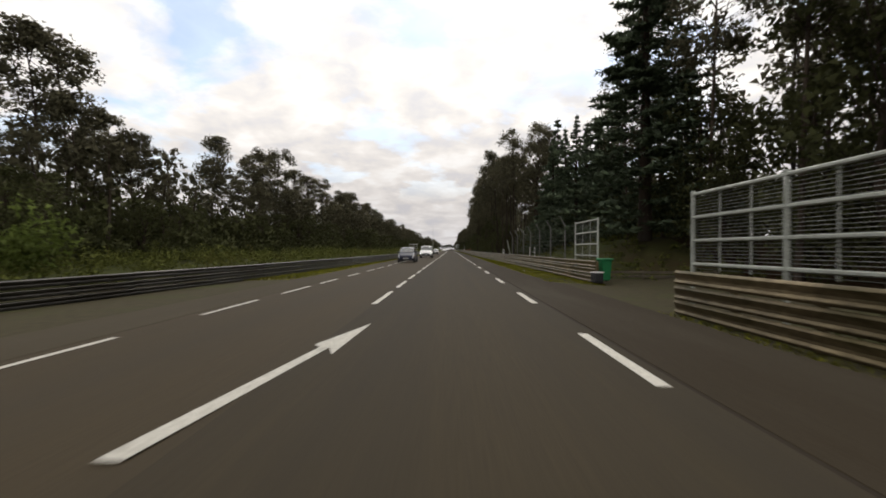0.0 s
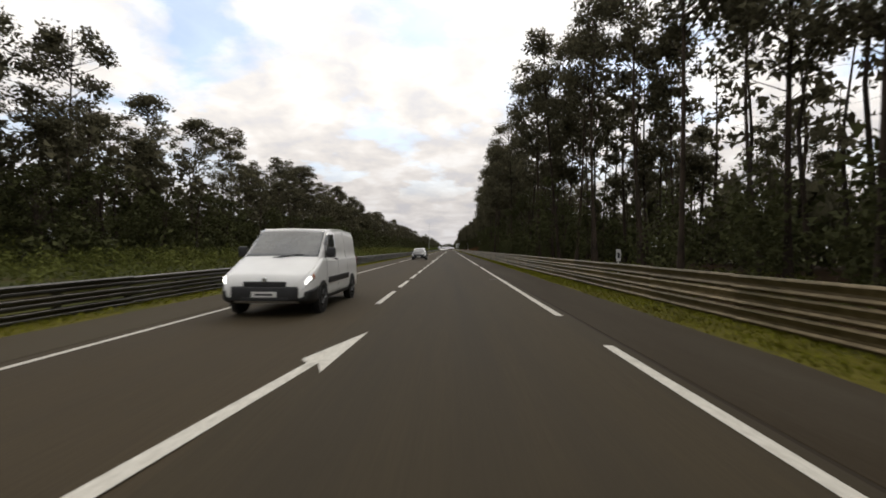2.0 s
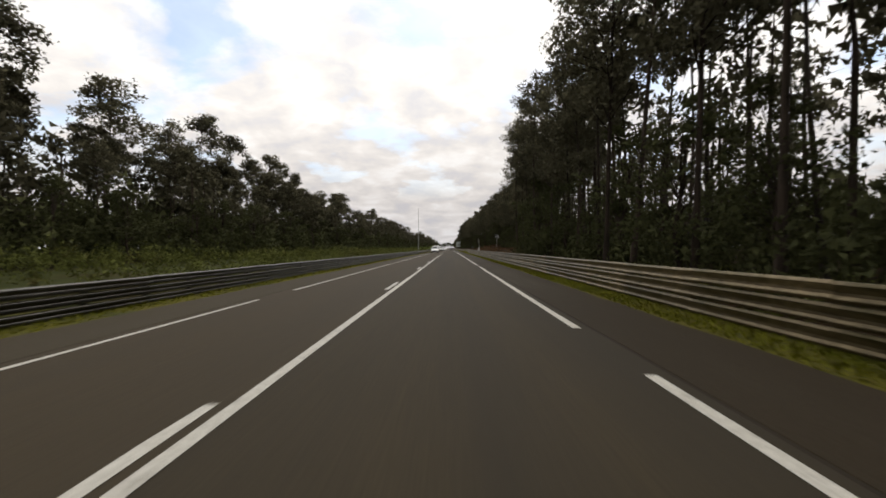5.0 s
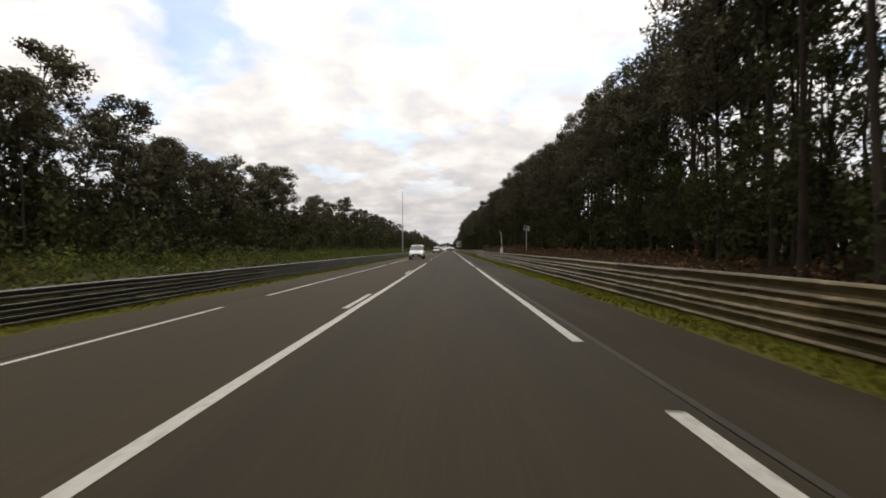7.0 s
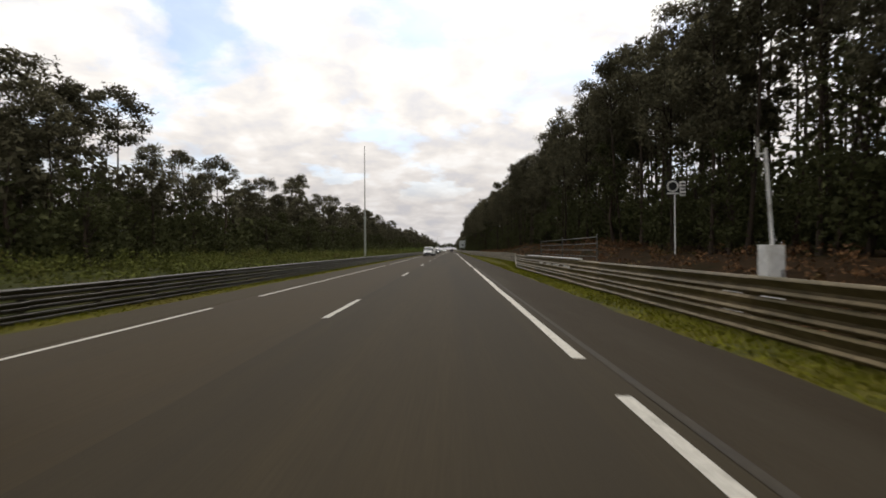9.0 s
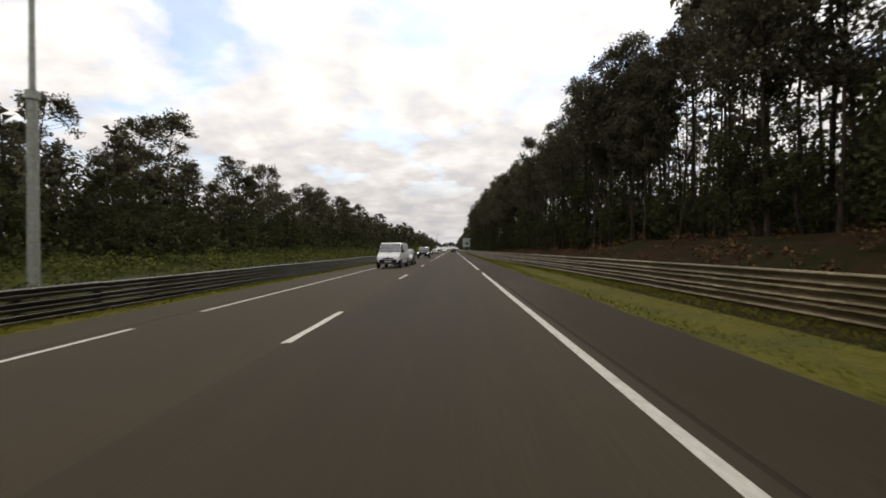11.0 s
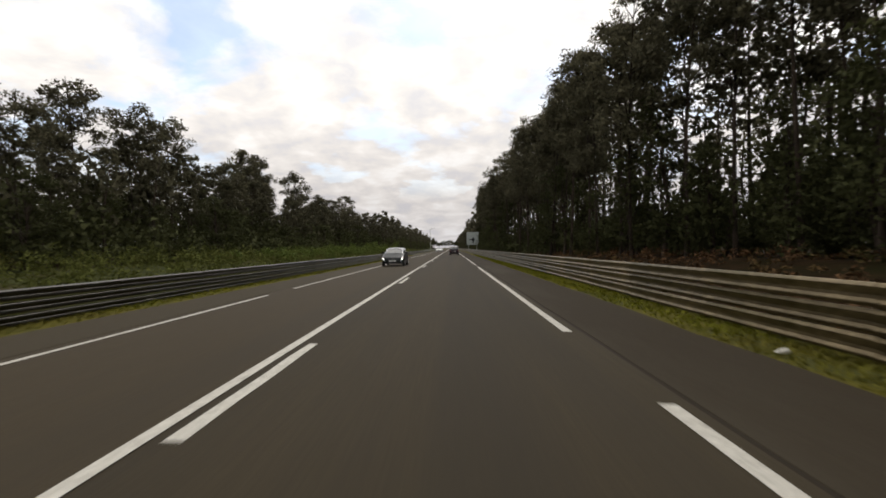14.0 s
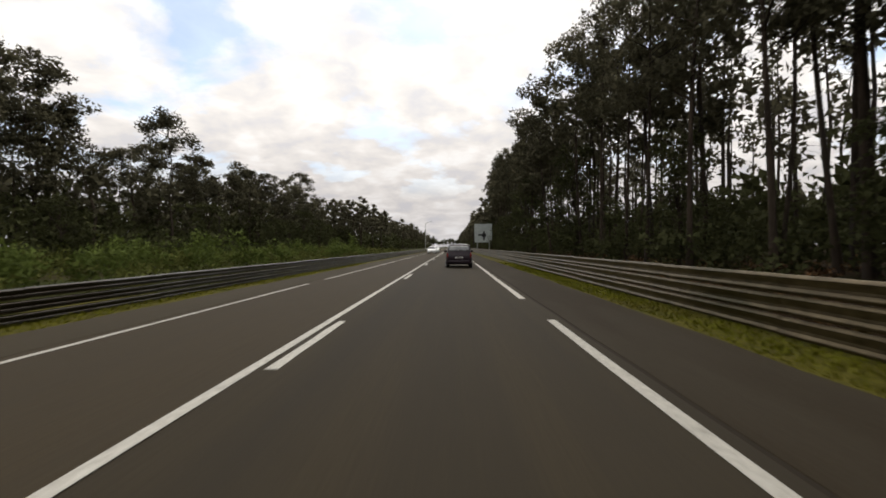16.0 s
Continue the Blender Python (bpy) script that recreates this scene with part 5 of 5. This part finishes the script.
    for y, d, z in ((-0.05, -0.012, zl + 0.045), (long + 0.012, 0.012, belt - 0.36)):
        plate = part("number_plate", box_bm(-0.26, 0.26, min(y, y - d), max(y, y - d), z, z + 0.11, bevel=0.003), WHITE_METAL, body)
        part("plate_bar", box_bm(-0.18, 0.18, min(y, y + d * 0.3) - 0.002, max(y, y + d * 0.3) + 0.002, z + 0.035, z + 0.075), BLACK_PLASTIC, plate)
    if s.get("rails"):
        for side in (-1, 1):
            a, b = surface(top + 0.25, 6.1, side), surface(rear_top - 0.15, 6.1, side)
            part("roof_rail", rod_bm((a.x, a.y, a.z + 0.05), (b.x, b.y, b.z + 0.05), 0.018, sides=6), CHROME, body)
    return ob


LAMP_ON = material("lit_headlight", (0.8, 0.8, 0.78), (0.9, 0.9, 0.88), 20, 0.3)
LAMP_ON.node_tree.nodes["Principled BSDF"].inputs["Emission Color"].default_value = (1.0, 0.97, 0.9, 1)
LAMP_ON.node_tree.nodes["Principled BSDF"].inputs["Emission Strength"].default_value = 3.0
AMBER_GLASS = material("amber_lamp_glass", (0.35, 0.09, 0.02), (0.5, 0.14, 0.03), 15, 0.25, spec=0.5)
HATCH = dict(half=0.875, low=0.2, nose=0.74, belt=0.95, roof=1.47, base=0.86, top=1.85, long=4.1, rear_top=3.3, rear_base=3.95, half_roof=0.6, pillar=2.35, axles=(0.82, 3.35), r=0.31)
MPV = dict(half=0.89, low=0.22, nose=0.8, belt=1.0, roof=1.62, base=0.92, top=1.7, long=4.25, rear_top=3.8, rear_base=4.15, half_roof=0.66, pillar=2.3, axles=(0.85, 3.5), r=0.32)
SEDAN = dict(half=0.87, low=0.2, nose=0.74, belt=0.92, roof=1.42, base=1.0, top=1.75, long=4.2, rear_top=3.2, rear_base=3.85, half_roof=0.6, pillar=2.4, axles=(0.85, 3.4), r=0.31)
SUV = dict(rails=True, half=0.93, low=0.28, nose=0.98, belt=1.12, roof=1.75, base=1.3, top=1.85, long=4.5, rear_top=4.05, rear_base=4.42, half_roof=0.7, pillar=2.55, axles=(0.9, 3.6), r=0.37)
VAN = dict(half=0.95, low=0.26, nose=0.94, belt=1.18, roof=1.92, base=0.92, top=1.75, long=4.8, rear_top=4.66, rear_base=4.76, half_roof=0.76, pillar=2.3, axles=(0.88, 3.9), r=0.33)
OLD_VAN = dict(half=0.92, low=0.28, nose=0.98, belt=1.14, roof=1.95, base=0.5, top=1.16, long=4.28, rear_top=4.16, rear_base=4.24, half_roof=0.78, pillar=1.65, axles=(0.56, 3.4), r=0.32)
BLACK_PAINT = car_paint("black_paint", (0.005, 0.0055, 0.0055), (0.009, 0.0095, 0.009))
BLUE_PAINT = car_paint("dark_blue_paint", (0.012, 0.014, 0.028), (0.02, 0.022, 0.04))
GREEN_BLACK = car_paint("green_black_paint", (0.007, 0.009, 0.0085), (0.011, 0.014, 0.013))
PLUM_PAINT = car_paint("plum_black_paint", (0.016, 0.010, 0.014), (0.026, 0.017, 0.022))
SILVER_PAINT = car_paint("silver_grey_paint", (0.10, 0.105, 0.11), (0.16, 0.165, 0.17), 0.5)
WHITE_PAINT = car_paint("white_paint", (0.74, 0.735, 0.715), (0.83, 0.825, 0.80))


VEHICLE = 0.87


def park(ob, x, y, turn=0):
    ob.matrix_basis = pose(x, y, road_z(x) + 0.006, 0, 0, turn)
    ob.scale = (VEHICLE, VEHICLE, VEHICLE)
    return ob


park(build_vehicle("car", "dark blue people carrier towing a ladder trailer", MPV, BLUE_PAINT, trim=BLUE_PAINT), -4.0, 42.4)
park(build_vehicle("van", "white panel van with a black bumper", VAN, WHITE_PAINT, rim=HUBCAP, cargo=True, lit=True), -3.3, 63.2)
park(build_vehicle("car", "black hatchback with bright headlights on", HATCH, BLACK_PAINT, trim=BLACK_PAINT), -3.4, 104.9)
park(build_vehicle("van", "white van with black window surrounds in the oncoming lane", VAN, WHITE_PAINT, rim=HUBCAP), -3.5, 248.2)
park(build_vehicle("van", "white older panel van with a dark blue bumper", OLD_VAN, WHITE_PAINT, rim=HUBCAP, trim=BLUE_PAINT, cargo=True), -3.7, 333.95, -4)
park(build_vehicle("car", "silver-grey hatchback following the white van", SEDAN, SILVER_PAINT, trim=SILVER_PAINT), -3.3, 339.3)
park(build_vehicle("car", "black off-road car with its headlights on", SUV, BLACK_PAINT, trim=BLACK_PAINT, lit=True), -3.4, 365.7)
park(build_vehicle("car", "dark green-black hatchback in the oncoming lane", HATCH, GREEN_BLACK, trim=GREEN_BLACK, lit=True), -3.65, 410.8)
park(build_vehicle("car", "dark plum hatchback seen from behind", MPV, PLUM_PAINT, trim=PLUM_PAINT), 0.78, 460.6, 180)
white_car = park(build_vehicle("car", "distant white car in the oncoming lane", HATCH, WHITE_PAINT, trim=WHITE_PAINT, group="distant white cars"), -3.3, 512)
copy_thing(white_car, pose(-3.2, 527, road_z(-3.2) + 0.006)).scale = (VEHICLE, VEHICLE, VEHICLE)

TRAILER_GREY = material("dirty_trailer_steel", (0.035, 0.03, 0.03), (0.09, 0.08, 0.078), 4, 0.6, metal=0.3, stain=(0.12, 0.03, 0.025), stain_scale=1.4)
ob = thing("trailer", "grey open trailer carrying two upright white ladders", "trailer", (-4.05, 46.8, road_z(-4.05)))
ob.scale = (VEHICLE, VEHICLE, VEHICLE)
bed = part("bed", box_bm(-0.65, 0.65, 0, 1.9, 0.45, 0.52, bevel=0.01), TRAILER_GREY, ob)
for x0, x1, y0, y1 in ((-0.66, -0.62, 0, 1.9), (0.62, 0.66, 0, 1.9), (-0.62, 0.62, 0, 0.04), (-0.62, 0.62, 1.86, 1.9)):
    part("side_board", box_bm(x0, x1, y0, y1, 0.52, 0.74, bevel=0.006), TRAILER_GREY, bed)
part("drawbar", box_bm(-0.04, 0.04, -0.75, 0.1, 0.42, 0.48, bevel=0.01), STEEL, ob)
for s in (-1, 1):
    wheel_on(ob, s * 0.76, 1.0, 0.27, s, HUBCAP)
    part("mudguard", box_bm(s * 0.76 - 0.1, s * 0.76 + 0.1, 0.66, 1.34, 0.58, 0.62, bevel=0.015), BLACK_PLASTIC, ob)
    part("tail_light", box_bm(s * 0.55 - 0.07, s * 0.55 + 0.07, 1.9, 1.94, 0.44, 0.52, bevel=0.008), RED_GLASS, ob)
for x, y in ((0.14, 0.75), (0.58, 1.25)):
    rack = part("ladder", rod_bm((x - 0.2, y, 0.52), (x - 0.2, y, 2.02), 0.018, sides=6), STEEL, ob, "upright ladder with white rungs")
    part("stile", rod_bm((x + 0.2, y, 0.52), (x + 0.2, y, 2.02), 0.018, sides=6), STEEL, rack)
    for z in (0.95, 1.29, 1.63, 1.96):
        part("rung", box_bm(x - 0.24, x + 0.24, y - 0.03, y + 0.03, z, z + 0.04), WHITE_METAL, rack)
